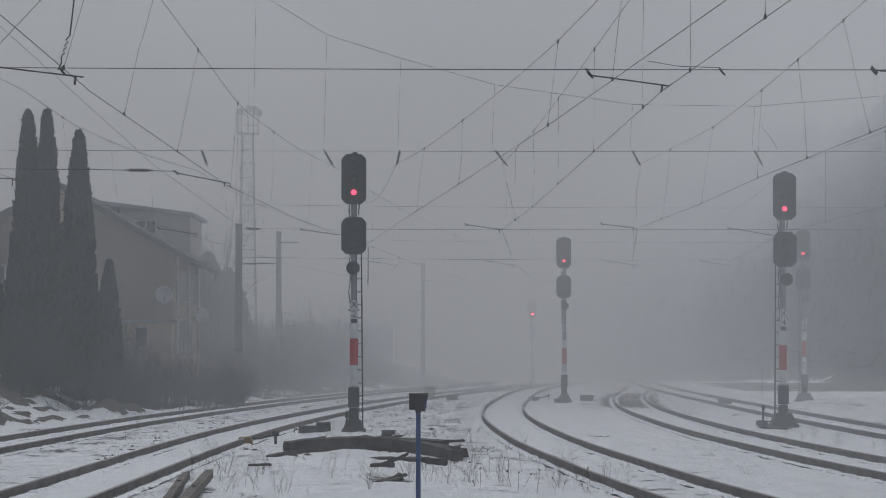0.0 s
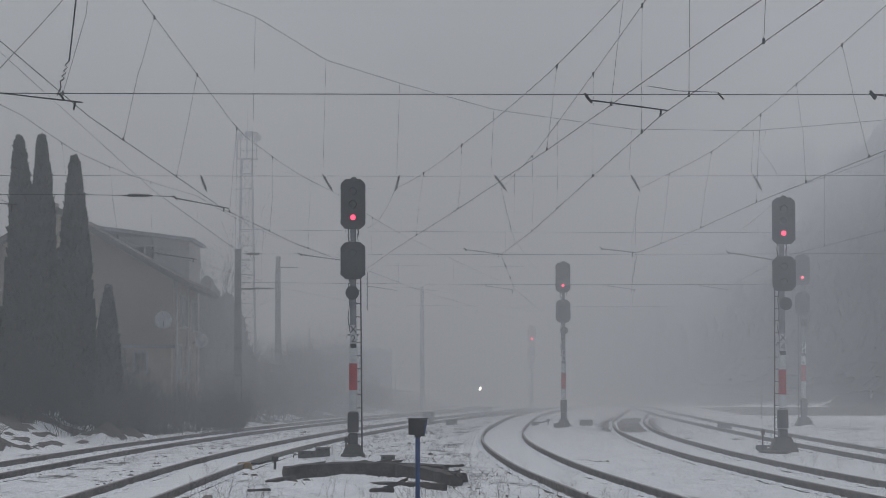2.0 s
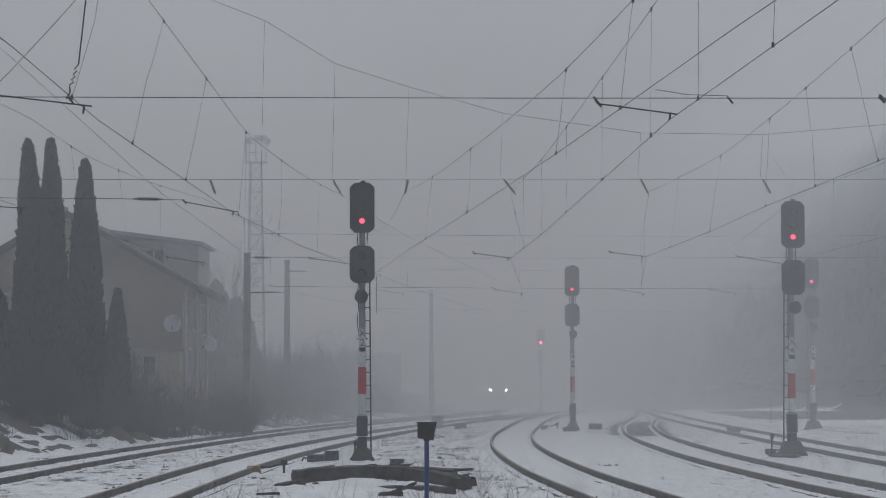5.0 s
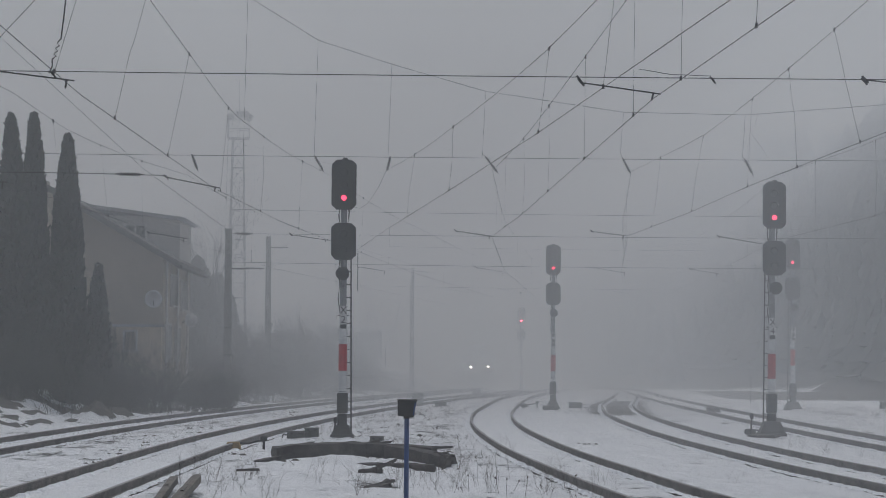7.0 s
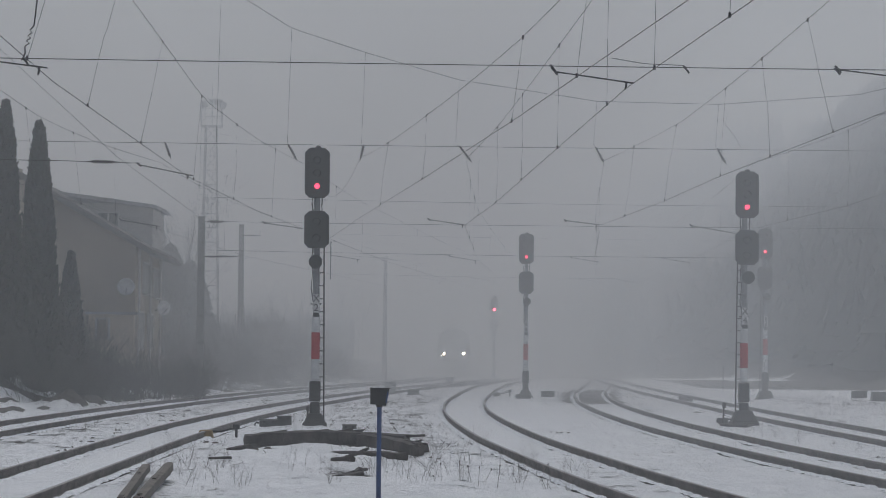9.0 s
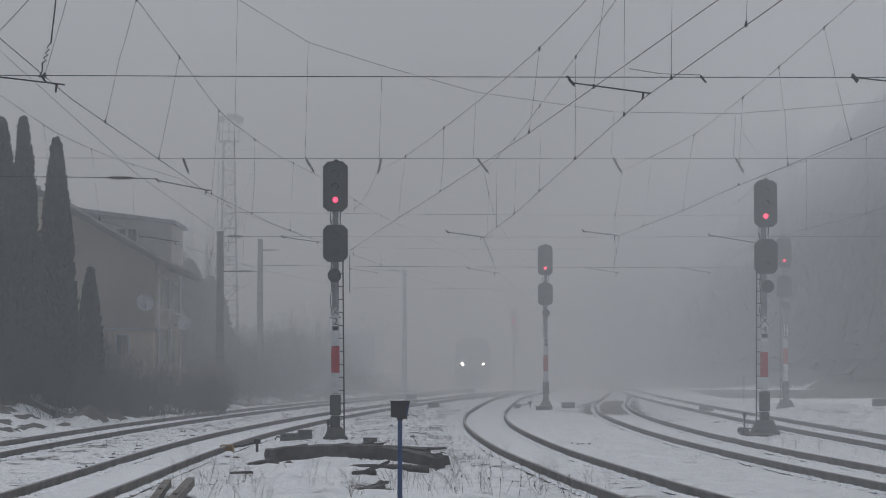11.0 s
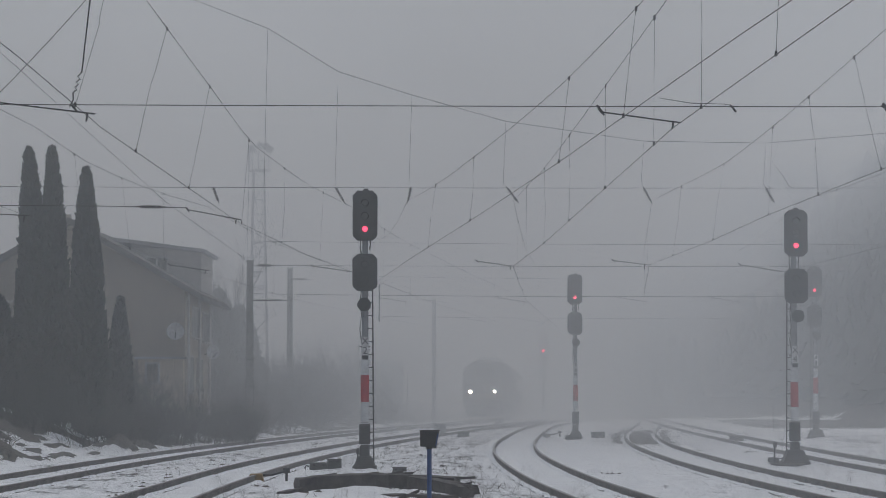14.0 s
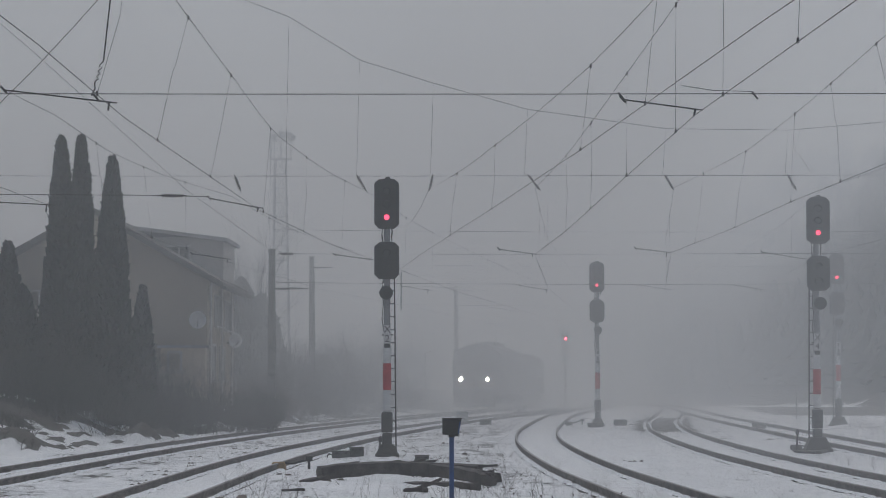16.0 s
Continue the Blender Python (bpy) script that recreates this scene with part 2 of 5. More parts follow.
# ---------------------------------------------------------------- mesh helpers
def part(name, bm, material, parent=None, label="", smooth=False):
    """Links a bmesh as one mesh object, under a thing or a part."""
    me = bpy.data.meshes.new(name)
    if smooth:
        for f in bm.faces:
            f.smooth = True
    bm.to_mesh(me)
    bm.free()
    me.materials.append(material)
    ob = new(name, me)
    if parent is not None:
        ob.parent = parent
    if label:
        ob["label"] = label
    return ob


def thing(name, x, y, z, label, category, group="", rz=0.0, kind=""):
    ob = new(name)
    ob.matrix_basis = pose(x, y, z, 0, 0, rz)
    return tagged(ob, label, category, group, kind)


def add_box(bm, c, s, rot=None, taper=1.0, bevel=0.0):
    """A box of size s round c; taper: the top's size over the bottom's."""
    made = bmesh.ops.create_cube(bm, size=1.0)["verts"]
    for v in made:
        k = taper if v.co.z > 0 else 1.0
        p = Vector((v.co.x * s[0] * k, v.co.y * s[1] * k, v.co.z * s[2]))
        v.co = (rot @ p if rot else p) + Vector(c)
    if bevel:
        edges = list({e for v in made for e in v.link_edges})
        bmesh.ops.bevel(bm, geom=edges, offset=bevel, segments=2, affect="EDGES", profile=0.5)
    return made


def add_rod(bm, p0, p1, r0, r1=None, n=6):
    """A tapered rod with closed ends."""
    p0, p1 = Vector(p0), Vector(p1)
    r1 = r0 if r1 is None else r1
    d = p1 - p0
    turn = d.to_track_quat("Z", "Y").to_matrix()
    rings = []
    for p, r in ((p0, r0), (p1, r1)):
        rings.append([bm.verts.new(p + turn @ Vector((r * math.cos(a), r * math.sin(a), 0))) for a in (2 * math.pi * i / n for i in range(n))])
    for i in range(n):
        bm.faces.new((rings[0][i], rings[0][(i + 1) % n], rings[1][(i + 1) % n], rings[1][i]))
    bm.faces.new(rings[0][::-1])
    bm.faces.new(rings[1])


def add_tube(bm, pts, r, n=5):
    """A bent tube through points."""
    rings = []
    pts = [Vector(p) for p in pts]
    for i, p in enumerate(pts):
        d = pts[min(i + 1, len(pts) - 1)] - pts[max(i - 1, 0)]
        turn = d.to_track_quat("Z", "Y").to_matrix()
        rings.append([bm.verts.new(p + turn @ Vector((r * math.cos(a), r * math.sin(a), 0))) for a in (2 * math.pi * k / n for k in range(n))])
    for a, b in zip(rings, rings[1:]):
        for i in range(n):
            bm.faces.new((a[i], a[(i + 1) % n], b[(i + 1) % n], b[i]))
    bm.faces.new(rings[0][::-1])
    bm.faces.new(rings[-1])


def add_prism(bm, outline, y0, y1):
    """An outline in x, z pushed from y0 to y1."""
    a = [bm.verts.new((x, y0, z)) for x, z in outline]
    b = [bm.verts.new((x, y1, z)) for x, z in outline]
    n = len(outline)
    for i in range(n):
        bm.faces.new((a[i], a[(i + 1) % n], b[(i + 1) % n], b[i]))
    bm.faces.new(a[::-1])
    bm.faces.new(b)


def fresh():
    return bmesh.new()


def box_part(name, c, s, material, parent, label="", bevel=0.0, taper=1.0, rot=None):
    bm = fresh()
    add_box(bm, c, s, rot, taper, bevel)
    return part(name, bm, material, parent, label)


def rod_part(name, p0, p1, r0, material, parent, r1=None, n=8, label=""):
    bm = fresh()
    add_rod(bm, p0, p1, r0, r1, n)
    return part(name, bm, material, parent, label)


def mesh_from(name, verts, faces, material):
    me = bpy.data.meshes.new(name)
    me.from_pydata([tuple(v) for v in verts], [], faces)
    me.materials.append(material)
    return me


class Twigs:
    """Collects thin three-sided twigs for one mesh."""

    def __init__(self):
        self.v, self.f = [], []

    def twig(self, p0, p1, r0, r1):
        d = p1 - p0
        if d.length < 1e-4:
            return
        d.normalize()
        side = d.cross(Vector((0.31, 0.95, 0.11))).normalized()
        other = d.cross(side)
        k = len(self.v)
        for p, r in ((p0, r0), (p1, r1)):
            for a in (0.0, 2.094, 4.189):
                self.v.append(p + side * (r * math.cos(a)) + other * (r * math.sin(a)))
        for i in range(3):
            j = (i + 1) % 3
            self.f.append((k + i, k + j, k + 3 + j, k + 3 + i))

    def grow(self, rng, p, way, length, r, levels, fan=0.6, forks=3, droop=0.0):
        """One branch of three bent pieces, with side branches down to the given level."""
        steps = 3
        for i in range(steps):
            way = (way + Vector((rng.gauss(0, 0.16), rng.gauss(0, 0.16), rng.gauss(0, 0.08) - droop))).normalized()
            q = p + way * (length / steps)
            r2 = r * (1 - 0.28 * (i + 1) / steps * (2 if levels == 0 else 1))
            self.twig(p, q, r, max(r2, 0.0015))
            if levels > 0:
                for _ in range(forks if i else forks - 1):
                    side = (way + Vector((rng.gauss(0, fan), rng.gauss(0, fan), rng.gauss(0.1, fan * 0.6)))).normalized()
                    self.grow(rng, q, side, length * rng.uniform(0.35, 0.65), r2 * 0.55, levels - 1, fan, forks, droop)
            p, r = q, r2

    def mesh(self, name, material):
        return mesh_from(name, self.v, self.f, material)


# ---------------------------------------------------------------- the lines of the tracks: x of the centre over y
LINES = {
    "A": ((-30, -10.7), (20, -10.6), (50, -10.25), (80, -9.35), (110, -7.2), (140, -4.0), (170, -0.1), (195, 2.75), (220, 4.2), (260, 4.9), (350, 6.0), (620, 9.0)),
    "B": ((-30, -5.6), (15, -5.6), (40, -5.62), (65, -5.4), (85, -4.5), (110, -2.6), (140, 0.6), (170, 4.6), (192, 7.9)),
    "C": ((-30, 9.8), (15, 5.5), (36, 3.75), (45, 3.15), (61, 2.4), (82, 2.08), (100, 2.4), (114, 3.0), (140, 4.4), (161, 5.9), (193, 9.1), (220, 11.0), (260, 12.2), (400, 14.0)),
    "D": ((-30, 15.0), (15, 10.2), (43, 8.1), (60, 7.4), (77, 7.25), (101, 7.75), (126, 9.2), (140, 10.4), (165, 12.6), (195, 15.0), (240, 17.0), (400, 19.5)),
    "E": ((-30, 12.2), (15, 11.9), (63, 11.75), (80, 11.85), (110, 12.4), (138, 13.1), (177, 14.6), (220, 16.6)),
}


def line_x(key, y):
    """Smooth (cubic) x of a track's centre at y."""
    p = LINES[key]
    y = min(max(y, p[0][0]), p[-1][0])
    i = max(k for k in range(len(p) - 1) if p[k][0] <= y)

    def slope(k):
        a, b = max(k - 1, 0), min(k + 1, len(p) - 1)
        return (p[b][1] - p[a][1]) / (p[b][0] - p[a][0])

    h = p[i + 1][0] - p[i][0]
    t = (y - p[i][0]) / h
    m0, m1 = slope(i) * h, slope(i + 1) * h
    return ((2 * t ** 3 - 3 * t ** 2 + 1) * p[i][1] + (t ** 3 - 2 * t ** 2 + t) * m0
            + (3 * t ** 2 - 2 * t ** 3) * p[i + 1][1] + (t ** 3 - t ** 2) * m1)


def line_way(key, y):
    return Vector((line_x(key, y + 0.5) - line_x(key, y - 0.5), 1.0, 0)).normalized()


def step(a, b, v):
    t = min(max((v - a) / (b - a), 0.0), 1.0)
    return t * t * (3 - 2 * t)


def fall(y):
    """The line drops gently up the valley."""
    return -1.1 * step(185, 350, y)


def ground_z(x, y):
    """Height of the ground: flat yard, a bank beyond the outer track on one side, wooded hills further out."""
    left = line_x("A", y) - 2.6 - x
    right = x - (max(line_x("D", y), line_x("E", y)) + 15.0)
    z = 0.0
    if left > 0:
        z += 1.55 * step(0.2, 5.5, left) + 14 * step(34, 130, left)
    if right > 0:
        z += 0.9 * step(0, 7, right) * step(70, 100, y) + 34 * step(1, 34, right) * step(165, 250, y)
    # far rise: unseen, added as a dark backdrop that dims the low fog
    z += 22 * step(330, 760, y) + fall(y)
    return z


def nearest_line(x, y):
    return min(abs(x - line_x(k, y)) for k in LINES if y < LINES[k][-1][0])


# ---------------------------------------------------------------- ground
# humps of turf on the bank: x, y, half widths, height
TURF = [(-13.3, 75.6, 0.55, 1.8, 0.34), (-12.35, 80.6, 0.40, 1.2, 0.26), (-11.72, 88.4, 0.62, 1.5, 0.62), (-14.4, 74.0, 0.8, 1.8, 0.4), (-11.5, 92.5, 0.6, 1.5, 0.35)]
turf_rng = random.Random(71)
for _ in range(30):
    ty = turf_rng.uniform(73, 90)
    tx = line_x("A", ty) - 2.0 - turf_rng.uniform(0.5, 3.6)
    TURF.append((tx, ty, turf_rng.uniform(0.10, 0.26), turf_rng.uniform(0.35, 1.0), turf_rng.uniform(0.06, 0.20)))


def build_ground():
    xs = sorted({*np.arange(-17, 15, 0.15).round(2), *np.arange(-30, -17, 0.4).round(2), *np.arange(15, 34.01, 0.5).round(2), *np.arange(-60, -30, 3.0).round(2), *np.arange(34, 64, 3.0).round(2),
                 -700, -500, -350, -250, -180, -140, -110, -90, -75, 80, 95, 115, 145, 190, 260, 360, 500, 700})
    ys = sorted({*np.arange(26, 110, 0.45).round(2), *np.arange(110, 200, 1.0).round(2), *np.arange(200, 420, 5.0).round(2),
                 -190, -120, -60, -20, 0, 10, 18, 460, 520, 600, 700, 850, 1000, 1190})
    verts, bare = [], []
    for y in ys:
        cl = [line_x(k, y) for k in LINES if y < LINES[k][-1][0]]
        for x in xs:
            z = ground_z(x, y)
            d = min((abs(x - c) for c in cl), default=99.0)
            lump = noise.fractal(Vector((x * 0.55, y * 0.45, 3.1)), 0.8, 2.0, 4)
            small = noise.fractal(Vector((x * 1.9, y * 1.7, 7.7)), 0.7, 2.0, 3)
            fine = noise.noise(Vector((x * 5.2, y * 3.1, 1.3))) if -14 < x < 16 and 30 < y < 100 else 0.0
            away = step(1.0, 2.4, d)
            z += (0.014 + 0.075 * away) * lump + (0.012 + 0.038 * away) * small + (0.012 + 0.02 * away) * fine + 0.03
            z -= 0.085 * step(0.56, 0.68, d) * (1 - step(0.84, 1.02, d))
            left = line_x("A", y) - 2.0 - x
            b = 0.45
            if d < 1.0:
                b = 0.425
            elif d < 2.2:
                b = 0.47
            b += 0.05 * lump + 0.05 * fine
            if abs(x - line_x("C", y)) < 0.6:
                b += 0.055 * (1 - step(44, 54, y))
            # narrow dark strip at each rail: ballast, with the rail's shade put into the colour
            b += 0.025 * step(0.58, 0.70, d) * (1 - step(0.84, 0.98, d))
            if d > 1.1 and x > line_x("C", y) and x < line_x("E", y) + 1 and y < 100:
                b -= 0.035
            if -6.2 < x - line_x("C", y) < -1.4 and x > line_x("B", y) + 1.6 and y > 42:
                b += 0.022 * step(-6, -3.5, x - line_x("C", y)) * step(48, 60, y)
            if left > 0:
                b += 0.10 * step(0.3, 1.5, left) + 0.12 * step(3.8 - 1.8 * step(86, 92, y), 5.6 - 1.8 * step(86, 92, y), left) + 0.08 * step(0.2, 1.2, left) * step(87, 93, y)
            if left > 0.2 and y < 95:
                # snow on the foot of the bank, dark humps of turf in it, bare brush above
                b -= 0.16 * step(0.2, 0.6, left) * (1 - step(2.6, 3.6, left + 0.8 * lump)) * (1 - step(86, 92, y))
                b += 0.22 * step(2.8, 3.8, left + 0.8 * lump)
                for hx, hy, hw, hd, hh in TURF:
                    g = math.exp(-((x - hx) / hw) ** 2 - ((y - hy) / hd) ** 2) * (1 + 0.5 * small)
                    z += hh * g
                    b += 0.55 * step(0.30, 0.50, g)
            if x > line_x("E", y) + 16 and y > 60:
                b += 0.07 + 0.06 * step(0, 6, x - line_x("E", y) - 16)
            if y > 300:
                b += 0.25
            right = x - max(line_x("D", y), line_x("E", y)) - 15
            if right > 0 and y > 165:
                b += 0.5 * step(0.5, 5, right + 2 * lump)
            if x - line_x("E", y) > 3.5 and y > 140:
                b += 0.3 * step(3.5, 6, x - line_x("E", y)) * step(145, 165, y) * (1 - step(204, 220, y))
            b += 0.28 * (1 - step(0.7, 1.7, abs(x - line_x("D", y)))) * step(98, 112, y) * (1 - step(138, 152, y))
            if abs(x - line_x("A", y)) < 1.3 or abs(x - line_x("A", y) - 0.9) < 1.2:
                b += 0.025
            # the snowed-over heap in front of the timbers
            z += 0.22 * math.exp(-((x + 1.75) / 0.95) ** 2 - ((y - 51.0) / 1.2) ** 2)
            b -= 0.12 * math.exp(-((x + 1.55) / 1.3) ** 2 - ((y - 50.0) / 2.0) ** 2)
            # a hollow beside it, darker towards its middle
            z -= 0.12 * math.exp(-((x + 0.9) / 0.5) ** 2 - ((y - 44.0) / 0.9) ** 2)
            b += 0.14 * math.exp(-((x + 0.9) / 0.4) ** 2 - ((y - 44.0) / 0.8) ** 2)
            verts.append((x, y, z))
            bare.append(b)
    nx = len(xs)
    faces = [(j * nx + i, j * nx + i + 1, (j + 1) * nx + i + 1, (j + 1) * nx + i) for j in range(len(ys) - 1) for i in range(nx - 1)]
    me = mesh_from("ground", verts, faces, M_GROUND)
    me.polygons.foreach_set("use_smooth", [True] * len(faces))
    me.attributes.new("bare", "FLOAT", "POINT").data.foreach_set("value", bare)
    tagged(new("ground", me), "flat railway yard under patchy thawing snow and bare earth", "ground", kind="structure")


def build_fog():
    bm = fresh()
    add_box(bm, (0, 500, (FOG_TOP - 12) / 2), (1390, 1370, FOG_TOP + 12))
    fog = part("fog", bm, fog_mat)
    tagged(fog, "thick even grey winter fog over the whole yard", "fog", kind="structure")


build_ground()
build_fog()

# ---------------------------------------------------------------- tracks
RAIL_PROFILE = ((-0.075, 0), (0.075, 0), (0.075, 0.014), (0.014, 0.042), (0.012, 0.125), (0.036, 0.136), (0.036, 0.166), (0.029, 0.173),
                (-0.029, 0.173), (-0.036, 0.166), (-0.036, 0.136), (-0.012, 0.125), (-0.014, 0.042), (-0.075, 0.014))
SLEEPER_GAP = 0.62


def rail_mesh(key, off):
    end = LINES[key][-1][0]
    ys = [y for y in [*np.arange(-28, 30, 4.0), *np.arange(30, 240, 1.5), *np.arange(240, 420, 8.0)] if y <= end]
    verts, faces, n = [], [], len(RAIL_PROFILE)
    for y in ys:
        way = line_way(key, y)
        side = Vector((way.y, -way.x, 0))
        c = Vector((line_x(key, y), y, fall(y))) + side * off
        verts += [c + side * u + Vector((0, 0, v)) for u, v in RAIL_PROFILE]
    for j in range(len(ys) - 1):
        for i in range(n):
            k = (i + 1) % n
            faces.append((j * n + i, (j + 1) * n + i, (j + 1) * n + k, j * n + k))
    return mesh_from("rail", verts, faces, M_RAIL)


def clip_mesh(key, y0, y1):
    """Snow-capped clips and plates on both sides of each rail, one pair per sleeper."""
    rng = random.Random(ord(key))
    verts, faces = [], []
    y = y0
    while y < y1:
        way = line_way(key, y)
        side = Vector((way.y, -way.x, 0))
        for off in (-0.7525, 0.7525):
            for s in (-1, 1):
                c = Vector((line_x(key, y), y, 0.028)) + side * (off + s * 0.118) + way * rng.uniform(-0.03, 0.03)
                a, b, h = rng.uniform(0.06, 0.12), rng.uniform(0.14, 0.27), rng.uniform(0.012, 0.035)
                k = len(verts)
                for sx, sy, sz in ((-1, -1, -0.5), (1, -1, -0.5), (1, 1, -0.5), (-1, 1, -0.5), (-0.5, -0.5, 1), (0.5, -0.5, 1), (0.5, 0.5, 1), (-0.5, 0.5, 1)):
                    verts.append(c + side * (sx * a) + way * (sy * b) + Vector((0, 0, sz * h)))
                faces += [(k, k + 1, k + 5, k + 4), (k + 1, k + 2, k + 6, k + 5), (k + 2, k + 3, k + 7, k + 6), (k + 3, k, k + 4, k + 7), (k + 4, k + 5, k + 6, k + 7)]
        y += SLEEPER_GAP
    return mesh_from("rail_clips", verts, faces, M_SNOW)


TRACKS = {}
for key in LINES:
    track = thing("railway_track", 0, 0, 0, "rusty curving rails on sleepers half buried in snow", "railway track", "tracks of the yard", kind="structure")
    TRACKS[key] = track
    for off in (-0.7525, 0.7525):
        ob = new("rail", rail_mesh(key, off))
        ob.parent = track
    ob = new("rail_clips", clip_mesh(key, 31, 150))
    ob.parent = track
    tagged(ob, kind="stuff")


# ---------------------------------------------------------------- signals
def octagon(w, h, cut):
    a, b = w / 2, h / 2
    return ((-a + cut, -b), (a - cut, -b), (a, -b + cut), (a, b - cut), (a - cut, b), (-a + cut, b), (-a, b - cut), (-a, -b + cut))


def letter_mesh(text, size, material):
    cu = bpy.data.curves.new("letters", "FONT")
    cu.body, cu.size, cu.align_x, cu.align_y, cu.extrude = text, size, "CENTER", "CENTER", 0.003
    ob = bpy.data.objects.new("letters", cu)
    scene.collection.objects.link(ob)
    bpy.context.view_layer.update()
    me = bpy.data.meshes.new_from_object(ob.evaluated_get(bpy.context.evaluated_depsgraph_get()))
    bpy.data.objects.remove(ob)
    me.materials.clear()
    me.materials.append(material)
    return me


def rail_signal(x, y, height, label, ladder=0, shift=0.0, letters="", disc=0.0, foot=0.58, rz=0.0, lower_drop=0.0, light=None):
    """A tall colour-light signal: octagonal boards, disc, banded mast, cabinet, ladder on one side (-1, 1) or none (0)."""
    s = thing("rail_signal", x, y, ground_z(x, y), label, "railway signal", "colour-light signals of the yard", rz)
    H = height
    base = fresh()
    add_box(base, (0, 0, 0.04), (foot + 0.12, foot + 0.12, 0.16), None, 0.92, 0.02)
    add_box(base, (0, 0, 0.12 + 0.22 * foot), (foot, foot, 0.44 * foot), None, 0.62, 0.02)
    part("base", base, M_BASE, s)
    cab = box_part("cabinet", (0.0, -0.02, 0.98), (0.30, 0.30, 0.56), M_CABINET, s, "dark metal cable cabinet", 0.02)
    box_part("cabinet_door", (0.0, -0.18, 0.98), (0.24, 0.02, 0.48), M_CABINET, cab, "", 0.006)
    box_part("lower_cabinet", (0.0, 0.0, 0.46), (0.27, 0.26, 0.46), M_CABINET, s, "", 0.05)
    rod_part("collar", (0, 0, 1.28), (0, 0, 1.52), 0.10, M_CABINET, s, 0.09, 12)
    z_red, z_top = H - 5.89, H - 5.15
    rod_part("white_band", (0, 0, 1.3), (0, 0, max(z_red, 1.35)), 0.115, M_WHITE, s, None, 16, "white painted band")
    rod_part("red_band", (0, 0, max(z_red, 1.35)), (0, 0, z_top), 0.117, M_RED, s, None, 16, "red painted band")
    rod_part("white_band", (0, 0, z_top), (0, 0, H - 4.66), 0.115, M_WHITE, s, None, 16, "white painted band")
    rod_part("mast", (0, 0, H - 4.7), (0, 0, H - 0.3), 0.095, M_POLE, s, 0.08, 12, "bare grey mast tube")
    cable = fresh()
    add_tube(cable, [(-0.09, -0.08, H - 2.7), (-0.13, -0.1, H - 3.1), (-0.10, -0.1, H - 3.5), (-0.14, -0.1, H - 3.9), (-0.08, -0.1, H - 4.3)], 0.016)
    part("cable", cable, M_IRON, s)
    cable = fresh()
    add_tube(cable, [(0.13, -0.05, H - 1.38), (0.15, -0.05, H - 1.5), (0.13, -0.05, H - 1.62), (0.14, -0.05, H - 1.85)], 0.02)
    part("cable", cable, M_IRON, s)
    cable = fresh()
    add_tube(cable, [(-0.12, -0.05, H - 1.38), (-0.14, -0.05, H - 1.6), (-0.1, -0.05, H - 1.85)], 0.02)
    part("cable", cable, M_IRON, s)
    # boards
    for name, zc, h in (("upper_board", H - 0.735, 1.37), ("lower_board", H - 2.31 - lower_drop, 1.01)):
        bm = fresh()
        add_prism(bm, [(shift + a, zc + b) for a, b in octagon(0.67, h, 0.13)], -0.20, -0.16)
        edge = part(name, bm, M_BLACK, s, "black octagonal signal board")
        rim = fresh()
        o, i = octagon(0.69, h + 0.02, 0.135), octagon(0.645, h - 0.03, 0.12)
        for k in range(8):
            quad = [(shift + a, zc + b) for a, b in (o[k], o[(k + 1) % 8], i[(k + 1) % 8], i[k])]
            add_prism(rim, quad, -0.215, -0.15)
        part("rim", rim, M_BLACK, edge)
        box = fresh()
        add_box(box, (shift, -0.06, zc), (0.34, 0.2, h * 0.86), None, 1.0, 0.02)
        part("lamp_case", box, M_BLACK, edge)
        n = 3 if name == "upper_board" else 2
        for k in range(n):
            zl = zc - h * 0.5 + (0.315 if n == 3 else 0.27) + k * (0.36 if n == 3 else 0.45)
            lit = n == 3 and k == 0
            lens = fresh()
            r = (0.11 if light else 0.072) if lit else 0.10
            add_rod(lens, (shift, -0.204, zl), (shift, -0.232, zl), r, r if lit else 0.09, 16)
            part("red_light" if lit else "lens", lens, (light or M_REDLIGHT) if lit else M_BLACK, edge, "glowing red light" if lit else "unlit dark lens")
            if not lit:
                hood = fresh()
                rim_pts = [(0.115 * math.cos(a), 0.115 * math.sin(a)) for a in (math.pi * q / 8 for q in range(9))]
                for (x0, z0), (x1, z1) in zip(rim_pts, rim_pts[1:]):
                    quad = [(shift + x0, zl + z0), (shift + x1, zl + z1), (shift + x1 * 0.93, zl + z1 * 0.93), (shift + x0 * 0.93, zl + z0 * 0.93)]
                    add_prism(hood, quad, -0.34, -0.2)
                part("hood", hood, M_BLACK, edge)
    rod_part("cap", (0.02 + shift, -0.1, H - 0.05), (0.02 + shift, -0.1, H + 0.02), 0.09, M_BLACK, s, 0.06, 10)
    rod_part("disc", (disc, -0.16, H - 3.2), (disc, -0.2, H - 3.2), 0.19, M_BLACK, s, None, 20, "round black disc")
    rod_part("disc_bracket", (0, 0, H - 3.2), (disc, -0.17, H - 3.2), 0.03, M_IRON, s)
    # name plates
    if letters:
        for k, ch in enumerate(letters):
            z = H - 4.22 - 0.26 * k
            plate = box_part("name_plate", (0.01, -0.125, z), (0.20, 0.012, 0.255), M_WHITE, s, "white enamel plate with a black letter")
            if ch == "|":
                box_part("bar", (0.01, -0.134, z), (0.10, 0.006, 0.15), M_IRON, plate, "plain dark bar")
                continue
            ob = new("letter", letter_mesh(ch, 0.28, M_BLACK))
            ob.parent = plate
            ob.matrix_basis = pose(0.01, -0.1345, z, 90, 0, 0)
